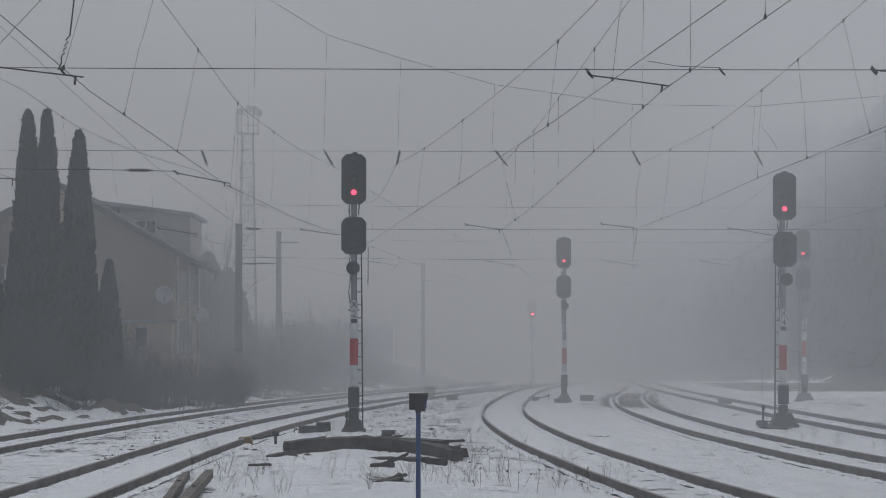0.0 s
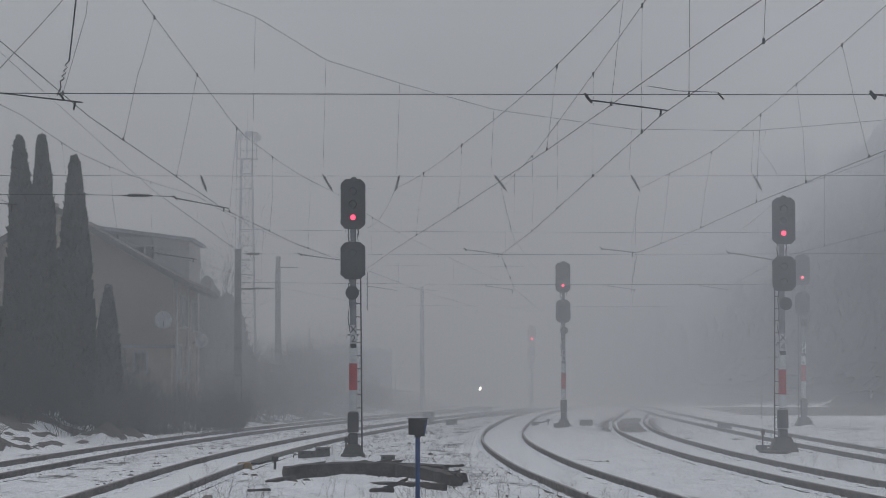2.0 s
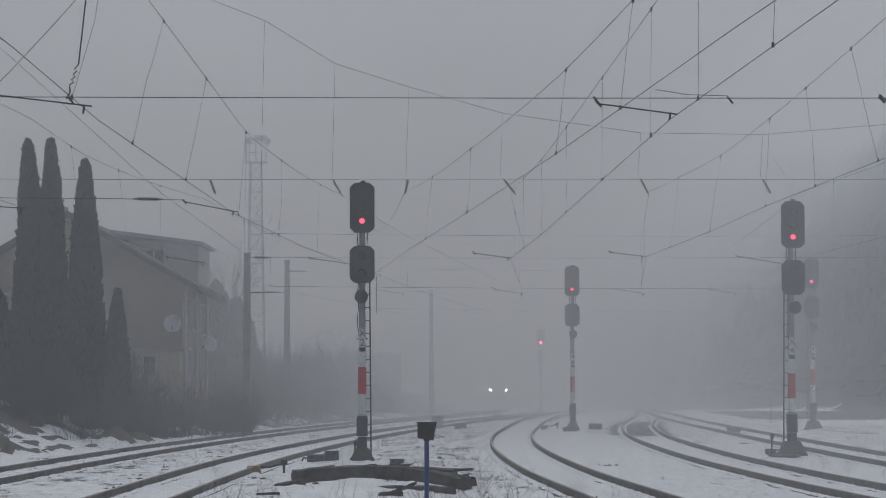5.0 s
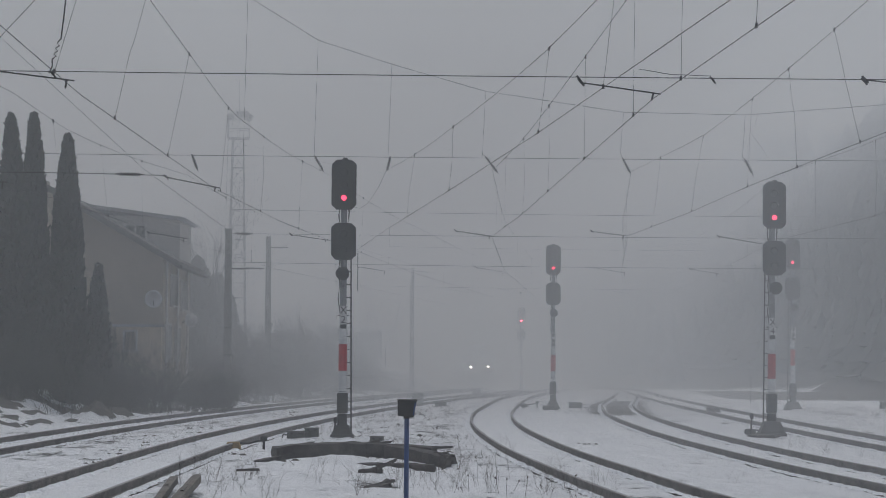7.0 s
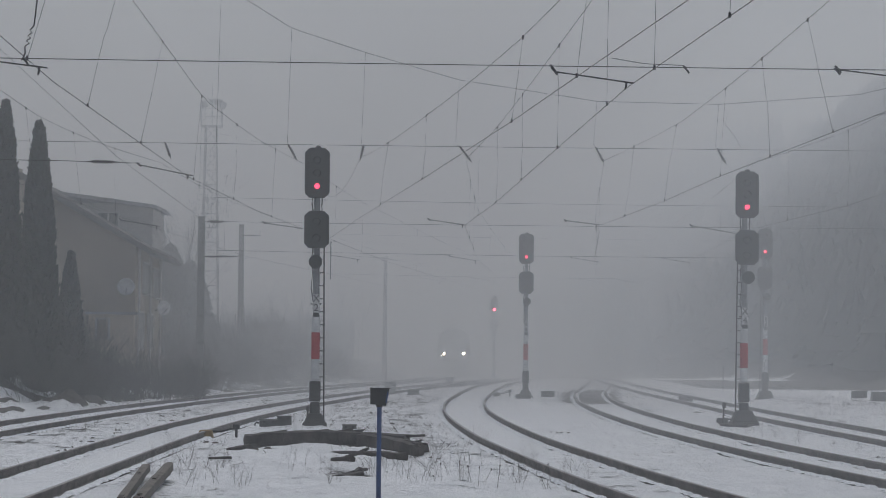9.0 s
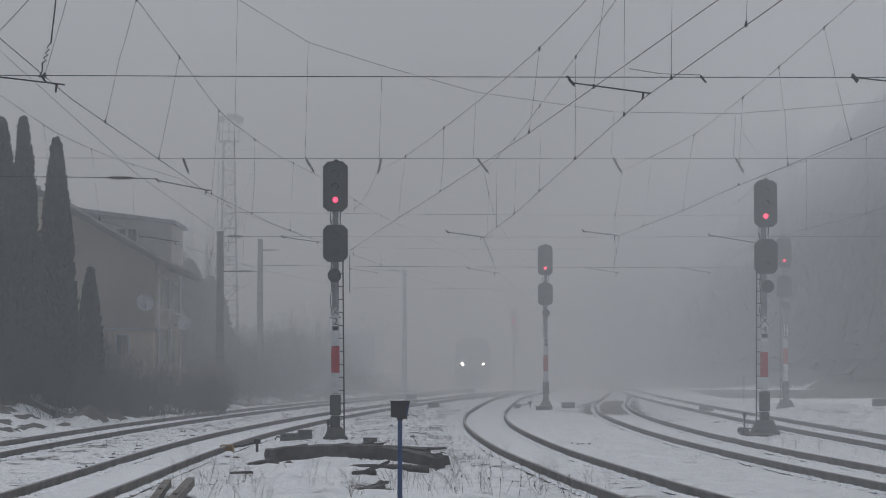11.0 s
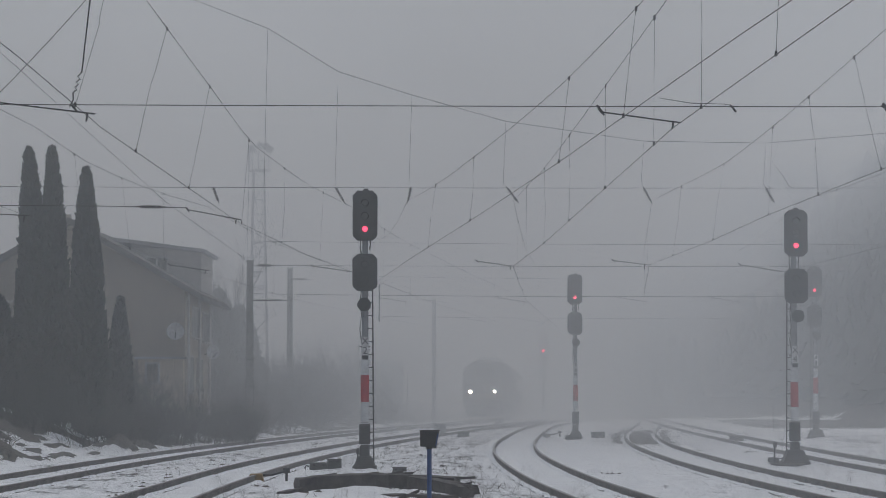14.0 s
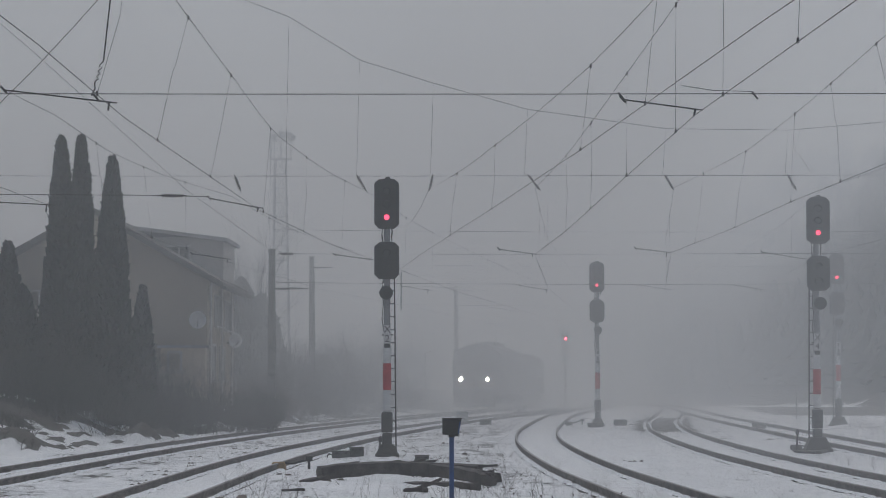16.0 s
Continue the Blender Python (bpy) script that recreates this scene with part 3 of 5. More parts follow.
        box_part("plate_clamp", (0.0, 0.0, H - 4.36), (0.30, 0.10, 0.04), M_IRON, s)
        box_part("small_plate", (0.01, -0.125, H - 4.66), (0.16, 0.012, 0.12), M_IRON, s)
    # ladder, fixed edge-on beside the mast
    if ladder:
        lx = ladder * 0.25
        rod_part("ladder_rail", (lx, 0, -0.02), (lx * 0.82, 0, H - 2.6), 0.024, M_IRON, s, 0.022, 6)
        z = 0.3
        while z < H - 2.7:
            rod_part("rung", (lx * (1 - 0.18 * z / H), 0.0, z), (0.05 * ladder, 0.0, z), 0.015, M_IRON, s, 0.015, 5)
            z += 0.36
    return s


rail_signal(-2.47, 70.5, 7.76, "tall black signal with red light and white plates X 2", 1, 0.0, "X2", -0.02)
rail_signal(5.62, 118.0, 7.66, "tall black signal showing red, dimmed by fog", 0, -0.02, "||", 0.02)
rail_signal(10.1, 75.6, 7.60, "tall black signal with red light and white plates X 4", -1, 0.05, "X4", 0.10, 0.74)
rail_signal(16.75, 118.0, 8.0, "tall black signal with red light behind another signal", -1, -0.05, "||", 0.05, 0.74)
rail_signal(7.2, 205.0, 6.7, "small distant signal showing red through fog", 0, 0.0, "", light=M_REDLIGHT_FRESH)


# ---------------------------------------------------------------- overhead line
def wire_part(name, pts, r, parent, n=5, label=""):
    bm = fresh()
    add_tube(bm, pts, r, n)
    return part(name, bm, M_WIRE, parent, label)


def sag(a, b, drop, n=10):
    a, b = Vector(a), Vector(b)
    return [a.lerp(b, i / n) - Vector((0, 0, 4 * drop * (i / n) * (1 - i / n))) for i in range(n + 1)]


def insulator(name, a, b, parent, r=0.06, n=6):
    """Ribbed insulator between two points, with end caps."""
    a, b = Vector(a), Vector(b)
    bm = fresh()
    add_rod(bm, a, b, 0.018, 0.018, 6)
    for i in range(n):
        c = a.lerp(b, 0.18 + 0.64 * i / (n - 1))
        d = (b - a).normalized() * 0.022
        add_rod(bm, c - d, c + d, r, r * 0.55, 8)
    return part(name, bm, M_INSUL, parent, "ribbed brown insulator")


CONTACT_Z, MESSENGER_Z = 6.25, 8.42


def overhead(points, supports, droppers, label, thin=1.0, z_low=0.75, upper=None):
    """A contact wire through points (x, y), a messenger wire between supports (y) that sags, and droppers at y."""
    o = thing("overhead_line", points[0][0], points[0][1], CONTACT_Z, label, "overhead wire", "overhead lines over the tracks")
    org = Vector((points[0][0], points[0][1], CONTACT_Z))

    upper = upper or points

    def at(y, run=points):
        for (xa, ya), (xb, yb) in zip(run, run[1:]):
            if y <= yb or (xb, yb) == run[-1]:
                return xa + (xb - xa) * (y - ya) / (yb - ya)

    wire_part("contact_wire", [Vector((x, y, CONTACT_Z)) - org for x, y in points], 0.0060 * thin, o)

    def high(y):
        for a, b in zip(supports, supports[1:]):
            if a <= y <= b:
                t = (y - a) / (b - a)
                return MESSENGER_Z - 4 * z_low * t * (1 - t)
        return MESSENGER_Z

    ys = sorted({points[0][1], points[-1][1], *supports, *np.arange(points[0][1], points[-1][1], 4.0)})
    wire_part("messenger_wire", [Vector((at(y, upper) + 0.02, y, high(y))) - org for y in ys], 0.0058 * thin, o)
    rng = random.Random(int(points[0][0] * 10))
    for y in droppers:
        x, h, xm, ym = at(y), high(y), at(y, upper) + 0.02, y
        b = rng.uniform(-0.05, 0.05)
        d = wire_part("dropper", [Vector((x, y, CONTACT_Z)) - org, Vector((x + (xm - x) * 0.55 + b, y, CONTACT_Z + 0.55 * (h - CONTACT_Z))) - org,
                                  Vector((x + (xm - x) * 0.62 + b * 0.4, y, CONTACT_Z + 0.62 * (h - CONTACT_Z))) - org, Vector((xm, y, h)) - org], 0.0034 * thin, o, 4)
        cl = fresh()
        add_rod(cl, Vector((x, y, CONTACT_Z - 0.02)) - org, Vector((x, y, CONTACT_Z + 0.05)) - org, 0.020, 0.016, 6)
        part("clamp", cl, M_WIRE, d)
        cl = fresh()
        add_rod(cl, Vector((xm, ym, h - 0.05)) - org, Vector((xm, ym, h + 0.03)) - org, 0.018, 0.018, 6)
        part("clamp", cl, M_WIRE, d)
    return o


def steady_arm(x0, y, z0, x1, z1, zc, label="thin steel registration arm hanging from a cross wire"):
    """A slanting registration arm from (x0, z0) to (x1, z1), with a short drop that holds the contact wire at zc."""
    o = thing("registration_arm", x0, y, z0, label, "registration arm", "registration arms of the overhead line")
    rod_part("arm_tube", (0, 0, 0), (x1 - x0, 0, z1 - z0), 0.0125, M_IRON, o, 0.013, 6)
    s = 1 if x1 > x0 else -1
    rod_part("drop", (x1 - x0 - 0.12 * s, 0, z1 - z0 + 0.02), (x1 - x0 - 0.14 * s, 0, zc - z0 - 0.02), 0.02, M_IRON, o, 0.016, 6)
    bm = fresh()
    add_rod(bm, (-0.05, 0, 0.06), (0.05, 0, -0.05), 0.019, 0.017, 8)
    part("end_clamp", bm, M_IRON, o)


overhead([(-5.4, 4), (-5.38, 31), (-5.52, 39.6), (-5.25, 61), (-4.4, 76.5), (-3.45, 87), (-0.9, 117), (6.0, 178)], [14, 39.6, 86, 117, 178], [36.5, 43.5, 51.3, 62, 70, 79, 96, 106, 130, 145],
         "thin contact and messenger wires sagging above a curving track", 1.0, 0.12, [(-4.9, 4), (-4.95, 30), (-4.98, 51), (-5.05, 63), (-4.45, 75), (-3.66, 84), (-0.9, 117), (6.0, 178)])
overhead([(5.6, 4), (3.42, 39.6), (3.05, 51.3), (2.48, 70.2), (1.92, 83), (3.2, 113), (7.8, 178)], [4, 39.6, 83, 113, 178], [31, 36.8, 42.3, 51.3, 61, 70.2, 77, 92, 102, 128, 150],
         "thin contact and messenger wires sagging above a curving track", 1.0, 0.10)
overhead([(4.4, 18), (3.29, 29.5), (1.88, 45.5), (0.38, 61), (-1.42, 78.8), (-3.4, 100)], [22, 83, 100], [38, 45.5, 61, 72],
         "slanting pair of wires crossing from one track to another", 1.0, 0.68,
         [(4.5, 18), (2.05, 45.5), (0.45, 61), (-1.55, 83), (-3.4, 100)])
overhead([(9.6, 4), (8.3, 39.6), (7.3, 58.9), (7.0, 68.7), (6.3, 82), (8.4, 113), (13.5, 178)], [4, 39.6, 83, 113, 178], [47, 53, 58.9, 68.7, 76.5, 95, 105],
         "thin contact and messenger wires sagging above a curving track", 1.0, 0.12, [(8.2, 4), (7.45, 30), (7.42, 45), (7.40, 58), (7.29, 69), (6.45, 83), (8.4, 113), (13.5, 178)])
overhead([(12.0, 4), (12.1, 39.6), (12.2, 70), (11.4, 84), (12.6, 113), (14.8, 178)], [4, 39.6, 84, 113, 178], [50, 60, 70, 78, 96],
         "thin contact and messenger wires sagging above a curving track", 1.0, 0.12)
overhead([(-10.8, 4), (-10.4, 39.6), (-10.0, 60), (-8.6, 87), (-7.0, 113), (0.8, 178), (4.9, 260)], [4, 39.6, 60, 86, 113, 178, 260], [46, 53, 66, 73, 79, 96, 105, 130, 150],
         "thin contact and messenger wires sagging above a curving track", 1.0, 0.12, [(-10.3, 4), (-10.1, 45), (-10.0, 57), (-9.9, 69), (-9.3, 77), (-8.36, 86), (-7.0, 113), (0.8, 178), (4.9, 260)])

feeder = thing("feeder_wire", -7.0, 40.0, 7.0, "thin stay wire slanting up from the cross wire", "wire")
wire_part("stay", [(-0.6, 0, -0.55), (0.0, 0, 0.05), (0.62, 0, 0.72), (1.4, 0, 1.6)], 0.006, feeder)
feeder = thing("feeder_wire", -12.2, 70.0, 11.2, "faint thin wire running down behind the cypresses", "wire")
wire_part("stay", [(-1.5, -6, 1.4), (0, 0, 0), (3.3, 8, -3.2), (5.2, 14, -4.6)], 0.006, feeder)

# first cross span
span = thing("cross_span", 0.0, 39.6, 6.59, "straight steel cross wire with clamps over all tracks", "cross wire", "cross spans of the overhead line")
wire_part("cross_wire", sag((-22, 0, 0.14), (24, 0, 0.04), 0.09), 0.0078, span)
for x in (-5.95, 2.27, 4.36, 6.73):
    bm = fresh()
    add_rod(bm, (x - 0.04, 0, 0.02), (x + 0.05, 0, -0.09), 0.017, 0.015, 8)
    part("wire_clamp", bm, M_IRON, span)
wire_part("tie_wire", [(3.2, -0.1, 0.12), (3.7, 0, 0.05), (4.33, 0, 0.03)], 0.006, span)
jump = fresh()
pts = [(-5.66, 0.1, 2.4), (-5.74, 0.1, 1.6), (-5.85, 0.1, 0.55)] + [(-5.89 + (0.026 if k % 2 else -0.026) - 0.012 * k, 0.1, 0.48 - 0.042 * k) for k in range(7)] + [(-5.98, 0.1, 0.12), (-6.03, 0.05, 0.0)]
add_tube(jump, pts, 0.0125, 5)
part("jumper_cable", jump, M_WIRE, span, "coiled jumper cable")
steady_arm(-7.4, 39.6, 6.68, -5.62, 6.47, 6.37)
steady_arm(2.3, 39.6, 6.50, 3.55, 6.33, CONTACT_Z)
steady_arm(6.75, 39.6, 6.58, 8.35, 6.40, CONTACT_Z)

# second cross span: hanging cross catenary, upper and lower cross wire, insulators
span = thing("cross_span", 0.0, 84.0, 8.95, "wide cross span of thin wires with hanging insulators", "cross wire", "cross spans of the overhead line")
wire_part("upper_wire", sag((-26, 0, 0.05), (26, 0, -0.02), 0.06), 0.009, span)
hang = [(-26, 10.6), (-13, 6.0), (-6.2, 3.35), (-3.85, 1.9 + 0.0), (-1.4, 1.12), (1.72, 0.24), (6.29, -0.42 + 0.0), (10.34, -0.48), (15, -0.1), (26, 2.5)]
hang = [(x, z + 1.93) for x, z in hang]
wire_part("cross_catenary", [(x, 0, z) for x, z in hang], 0.009, span)
for x, top in ((-3.85, 3.85), (-1.40, 3.05), (1.72, 2.17), (6.29, 1.51), (10.34, 1.45), (-6.2, 5.28)):
    wire_part("dropper", [(x, 0, top), (x - 0.1, 0, 0.02)], 0.0055, span, 4)
for x, dx in ((-3.95, 0.32), (-1.42, -0.12), (1.72, 0.42), (6.25, 0.30), (10.3, 0.30), (-8.0, 0.2)):
    insulator("insulator", (x, 0, 0.0), (x + dx, 0, -0.54), span)
wire_part("lower_wire", sag((-8.9, 28, -1.2), (26, -1, -2.62), 0.06), 0.009, span)
insulator("insulator", (-8.7, 27.85, -1.21), (-7.9, 27.2, -1.25), span, 0.06, 8)
steady_arm(-4.75, 85, 6.36, -3.45, 6.18, CONTACT_Z - 0.1)
steady_arm(0.75, 83, 6.42, 1.98, 6.25, CONTACT_Z - 0.08)
steady_arm(5.2, 83, 6.44, 6.35, 6.3, CONTACT_Z - 0.08)
steady_arm(9.45, 84, 6.36, 10.9, 6.12, CONTACT_Z - 0.1)
steady_arm(-9.75, 87, 6.5, -8.4, 6.3, CONTACT_Z - 0.05)
wire_part("jumper_loop", [(10.75, 0, 1.45), (10.55, 0, 0.8), (10.9, 0, 0.35), (11.1, 0, 0.0)], 0.006, span, 4)

# shorter cross wire for the two outer tracks, with its insulator
span = thing("cross_span", -8.0, 61.0, 6.58, "short cross wire with a long ribbed insulator", "cross wire", "cross spans of the overhead line")
wire_part("cross_wire", [(-14, 0, 0.12), (-0.3, 0, 0.02), (1.6, 0, -0.02)], 0.0095, span)
insulator("insulator", (0.35, 0, 0.01), (1.05, 0, 0.0), span, 0.05, 9)
steady_arm(-6.42, 61, 6.52, -5.12, 6.27, CONTACT_Z - 0.05)
steady_arm(-11.4, 60, 6.37, -10.05, 6.30, CONTACT_Z - 0.1)

# third and fourth cross spans, faint in the fog
for y, z, x0, x1 in ((113.0, 6.38, -9.0, 24.0), (150.0, 6.5, -4.5, 24.0)):
    span = thing("cross_span", 0, y, z, "distant cross wires fading into fog", "cross wire", "cross spans of the overhead line")
    wire_part("cross_wire", sag((x0, 0, 0.15), (x1, 0, 0.1), 0.1), 0.010, span)
    wire_part("upper_wire", sag((x0, 0, 2.5), (x1, 0, 2.4), 0.1), 0.009, span)
    if y < 120:
        rod_part("hanging_rod", (-3.33, 0, 0.6), (-3.33, 0, -1.1), 0.028, M_POLE, span, 0.028, 6, "grey hanging rod")
    for k in ("B", "C", "D", "E"):
        x = line_x(k, y)
        steady_arm(x - 1.0, y, z - 0.02, x + 0.3, z - 0.22, z - 0.35)


def concrete_mast(x, y, top, label, arms=()):
    z = ground_z(x, y)
    m = thing("catenary_mast", x, y, z, label, "catenary mast", "concrete masts of the overhead line")
    bm = fresh()
    add_box(bm, (0, 0, (top - z) / 2 - 0.1), (0.36, 0.36, top - z + 0.2), None, 0.72, 0.02)
    part("pole", bm, M_CONCRETE, m)
    box_part("pole_cap", (0, 0, top - z + 0.02), (0.30, 0.30, 0.08), M_CONCRETE, m)
    for za, length, slope in arms:
        rod_part("bracket", (0.1, 0, za - z), (length, 0, za - z + slope), 0.03, M_IRON, m, 0.022, 6)
        s = 1 if length > 0 else -1
        insulator("insulator", (0.25 * s, 0, za - z + slope * 0.2), (0.85 * s, 0, za - z + slope * 0.7), m, 0.06, 6)
    for zb in (2.4, 3.6):
        box_part("band", (0, 0, zb), (0.36, 0.36, 0.06), M_IRON, m)


concrete_mast(-9.0, 112.0, 7.9, "grey concrete catenary mast among bare bushes", ((6.2, 1.4, 0.0),))
concrete_mast(-9.05, 140.0, 8.95, "grey concrete catenary mast fading in fog", ((7.2, -1.2, 0.1), (8.4, 1.1, 0.0)))
concrete_mast(-1.4, 178.0, 8.7, "distant concrete mast with a long bracket", ((8.6, -2.2, 0.15), (8.6, 1.3, -0.2)))


def light_tower():
    x, y = -13.7, 178.0
    z = ground_z(x, y)
    top = 19.5 - z
    t = thing("floodlight_tower", x, y, z, "tall steel lattice floodlight tower with platform, faint in fog", "light tower")

    def corner(k, h):
        w = 0.68 - 0.36 * h / top
        return Vector(((w, -w, -w, w)[k], (w, w, -w, -w)[k], h))

    for k in range(4):
        rod_part("leg", corner(k, -0.2), corner(k, top - 1.7), 0.06, M_LATTICE, t, 0.05, 5)
    n = 16
    for i in range(n):
        h0, h1 = (top - 1.8) * i / n, (top - 1.8) * (i + 1) / n
        for k in range(4):
            a, b = (k, (k + 1) % 4) if i % 2 else ((k + 1) % 4, k)
            rod_part("brace", corner(a, h0), corner(b, h1), 0.03, M_LATTICE, t, 0.03, 4)
            rod_part("brace", corner(k, h1), corner((k + 1) % 4, h1), 0.025, M_LATTICE, t, 0.025, 4)
    box_part("platform", (0, 0, top - 1.75), (1.5, 1.3, 0.08), M_LATTICE, t)
    rail = fresh()
    for px in (-0.72, 0.0, 0.72):
        for py in (-0.62, 0.62):
            add_rod(rail, (px, py, top - 1.75), (px, py, top - 0.45), 0.025, 0.025, 4)
    for h in (0.45, 1.1):
        for py in (-0.62, 0.62):
            add_rod(rail, (-0.72, py, top - h), (0.72, py, top - h), 0.022, 0.022, 4)
        for px in (-0.72, 0.72):
            add_rod(rail, (px, -0.62, top - h), (px, 0.62, top - h), 0.022, 0.022, 4)
    part("guard_rail", rail, M_LATTICE, t)
    ladder = fresh()
    for px in (-0.98, -0.72):
        add_rod(ladder, (px, 0, 0), (px + 0.28, 0, top - 0.4), 0.025, 0.025, 4)
    for i in range(40):
        h = 0.4 + i * 0.44
        add_rod(ladder, (-0.98 + 0.28 * h / top, 0, h), (-0.72 + 0.28 * h / top, 0, h), 0.02, 0.02, 4)
    part("ladder", ladder, M_LATTICE, t)
    rod_part("antenna", (0.05, 0, top - 1.7), (0.05, 0, top + 3.0), 0.03, M_LATTICE, t, 0.015, 5)
    for dx, dz, a in ((-0.5, -0.05, -20), (0.1, 0.12, 10), (0.55, 0.10, 30), (0.8, -0.1, 40)):
        lamp = box_part("floodlight", (dx, -0.55, top + dz - 0.2), (0.42, 0.32, 0.42), M_LATTICE, t, "grey floodlight housing", 0.03, 1.0, Euler((radians(25), 0, radians(a))).to_matrix())
        rod_part("yoke", (dx, -0.5, top - 0.5), (dx, -0.55, top + dz - 0.2), 0.03, M_LATTICE, lamp)
    wire_part("guy_wire", [(0.3, 0, top - 2.2), (6, -3, top - 3.6), (12, -8, top - 5)], 0.012, t)


light_tower()


# ---------------------------------------------------------------- house behind the bank
def window_part(parent, x, y, z, w, h, panes=2, axis="y"):
    """A framed window let into a wall that faces -y (axis y) or +x (axis x), its outer face at y or x."""
    win = thing("window", 0, 0, 0, "", "")
    win.parent = parent

    def put(name, c, s, m):
        if axis == "y":
            return box_part(name, (x + c[0], y + c[1], z + c[2]), s, m, win)
        return box_part(name, (x - c[1], y + c[0], z + c[2]), (s[1], s[0], s[2]), m, win)

    f = 0.07
    put("pane", (0, 0.02, 0), (w - f, 0.02, h - f), M_GLASS)
    put("window_frame", (0, -0.01, h / 2), (w + f, 0.09, f), M_FRAME)
    put("window_frame", (-w / 2, -0.01, 0), (f, 0.09, h - f), M_FRAME)
    put("window_frame", (w / 2, -0.01, 0), (f, 0.09, h - f), M_FRAME)
    for k in range(1, panes):
        put("mullion", (-w / 2 + w * k / panes, -0.005, 0), (0.06, 0.06, h - f), M_FRAME)
    put("window_sill", (0, -0.05, -h / 2 - 0.01), (w + 0.2, 0.2, 0.06), M_FRAME)


def build_house():
    y0, y1, xl, xr = 108.0, 119.5, -21.4, -11.45
    xa, za, ze, g = -16.35, 9.25, 6.45, ground_z(-14, 108) - 0.3
    o = new("house")
    tagged(o, "old two-storey plastered house with low gable roof and attic", "house")
    # gable wall and the wall towards the tracks
    bm = fresh()
    add_prism(bm, [(xl, g), (xr, g), (xr, ze), (xa, za), (xl, ze)], y0, y0 + 0.4)
    part("gable_wall", bm, M_PLASTER, o, "grey stained plaster gable wall")
    box_part("side_wall", (xr - 0.2, (y0 + y1) / 2 + 0.2, (g + ze) / 2), (0.396, y1 - y0 - 0.4, ze - g), M_PLASTER, o, "shaded plaster side wall")
    box_part("side_wall", (xl + 0.2, (y0 + y1) / 2 + 0.2, (g + ze) / 2), (0.396, y1 - y0 - 0.4, ze - g), M_PLASTER, o)
    box_part("rear_wall", ((xl + xr) / 2, y1 + 0.2, (g + ze) / 2), (xr - xl, 0.396, ze - g), M_PLASTER, o)
    # roof slabs with overhang
    for s, xe in ((1, xr), (-1, xl)):
        slope = (za - ze) / (xa - xe)
        xo = xe + s * 0.75
        zo = ze + slope * (xo - xe)
        bm = fresh()
        add_prism(bm, [(xa, za + 0.05), (xo, zo + 0.05), (xo, zo + 0.24), (xa, za + 0.26)], y0 - 0.6, y1 + 0.8)
        roof = part("roof", bm, M_ROOF, o, "dark tiled roof slope")
        rows = 9
        for k in range(rows):
            t = (k + 0.5) / rows
            x, z = xa + (xo - xa) * t, za + 0.26 + (zo + 0.24 - za - 0.26) * t
            box_part("tile_course", (x, (y0 + y1) / 2 + 0.1, z + 0.02), (abs(xo - xa) / rows * 1.05, y1 - y0 + 1.4, 0.05), M_ROOF, roof, "", 0, 1,
                     Euler((0, math.atan2(-(zo - za), (xo - xa)) if s > 0 else math.atan2((zo - za), -(xo - xa)), 0)).to_matrix())
        box_part("fascia", (xo - s * 0.02, (y0 + y1) / 2, zo + 0.12), (0.06, y1 - y0 + 1.38, 0.24), M_ROOF, roof)
        gut = fresh()
        add_rod(gut, (xo + s * 0.06, y0 - 0.6, zo + 0.08), (xo + s * 0.06, y1 + 0.8, zo + 0.08), 0.07, 0.07, 8)
        part("gutter", gut, M_IRON, o)
        barge = fresh()
        add_prism(barge, [(xa, za + 0.02), (xo, zo + 0.02), (xo, zo + 0.20), (xa, za + 0.22)], y0 - 0.66, y0 - 0.602)
        part("barge_board", barge, M_ROOF, o)
    # attic block with its own flat roof
    ax0, ax1, ay, az0, az1 = -15.6, -11.35, 114.0, 6.6, 8.62
    box_part("attic_wall", ((ax0 + ax1) / 2, ay + 2.6, (az0 + az1) / 2), (ax1 - ax0, 5.2, az1 - az0), M_PLASTER_GREY, o, "pale plastered attic storey")
    bm = fresh()
    add_prism(bm, [(ax0 - 0.9, az1 + 0.45), (ax1 + 0.22, az1 - 0.24), (ax1 + 0.22, az1 - 0.08), (ax0 - 0.9, az1 + 0.62)], ay - 0.5, ay + 5.7)
    part("attic_roof", bm, M_ROOF_SNOW, o, "flat attic roof dusted with snow")
    window_part(o, -13.35, ay - 0.01, 7.9, 0.95, 0.62, 2)
    # lower storey: annexe strip, openings and pipes
    box_part("annexe_wall", (-12.4, y0 - 0.25, (g + 3.55) / 2), (1.9, 0.5, 3.55 - g), M_PLASTER_PALE, o, "pale lower wall strip")
    box_part("ledge", (-12.4, y0 - 0.3, 3.6), (2.2, 0.75, 0.1), M_ROOF_SNOW, o)
    window_part(o, -12.75, y0 - 0.51, 2.95, 0.55, 0.85, 1)
    window_part(o, -18.6, y0 - 0.01, 5.4, 1.0, 1.2, 2)
    for y, z, w, h, n in ((112.6, 5.2, 3.4, 1.35, 6), (117.2, 5.1, 3.6, 1.35, 6), (110.6, 2.9, 1.5, 1.6, 3), (114.2, 2.9, 2.2, 1.5, 4)):
        window_part(o, xr + 0.01, y, z, w, h, n, "x")
    for y in (108.25, 113.0, 117.6):
        rod_part("drainpipe", (xr + 0.14, y, g), (xr + 0.14, y, ze + 0.1), 0.055, M_FRAME, o)
    box_part("chimney", (-17.4, 113.0, 9.35), (0.6, 0.6, 1.4), M_PLASTER, o, "plastered chimney")


build_house()


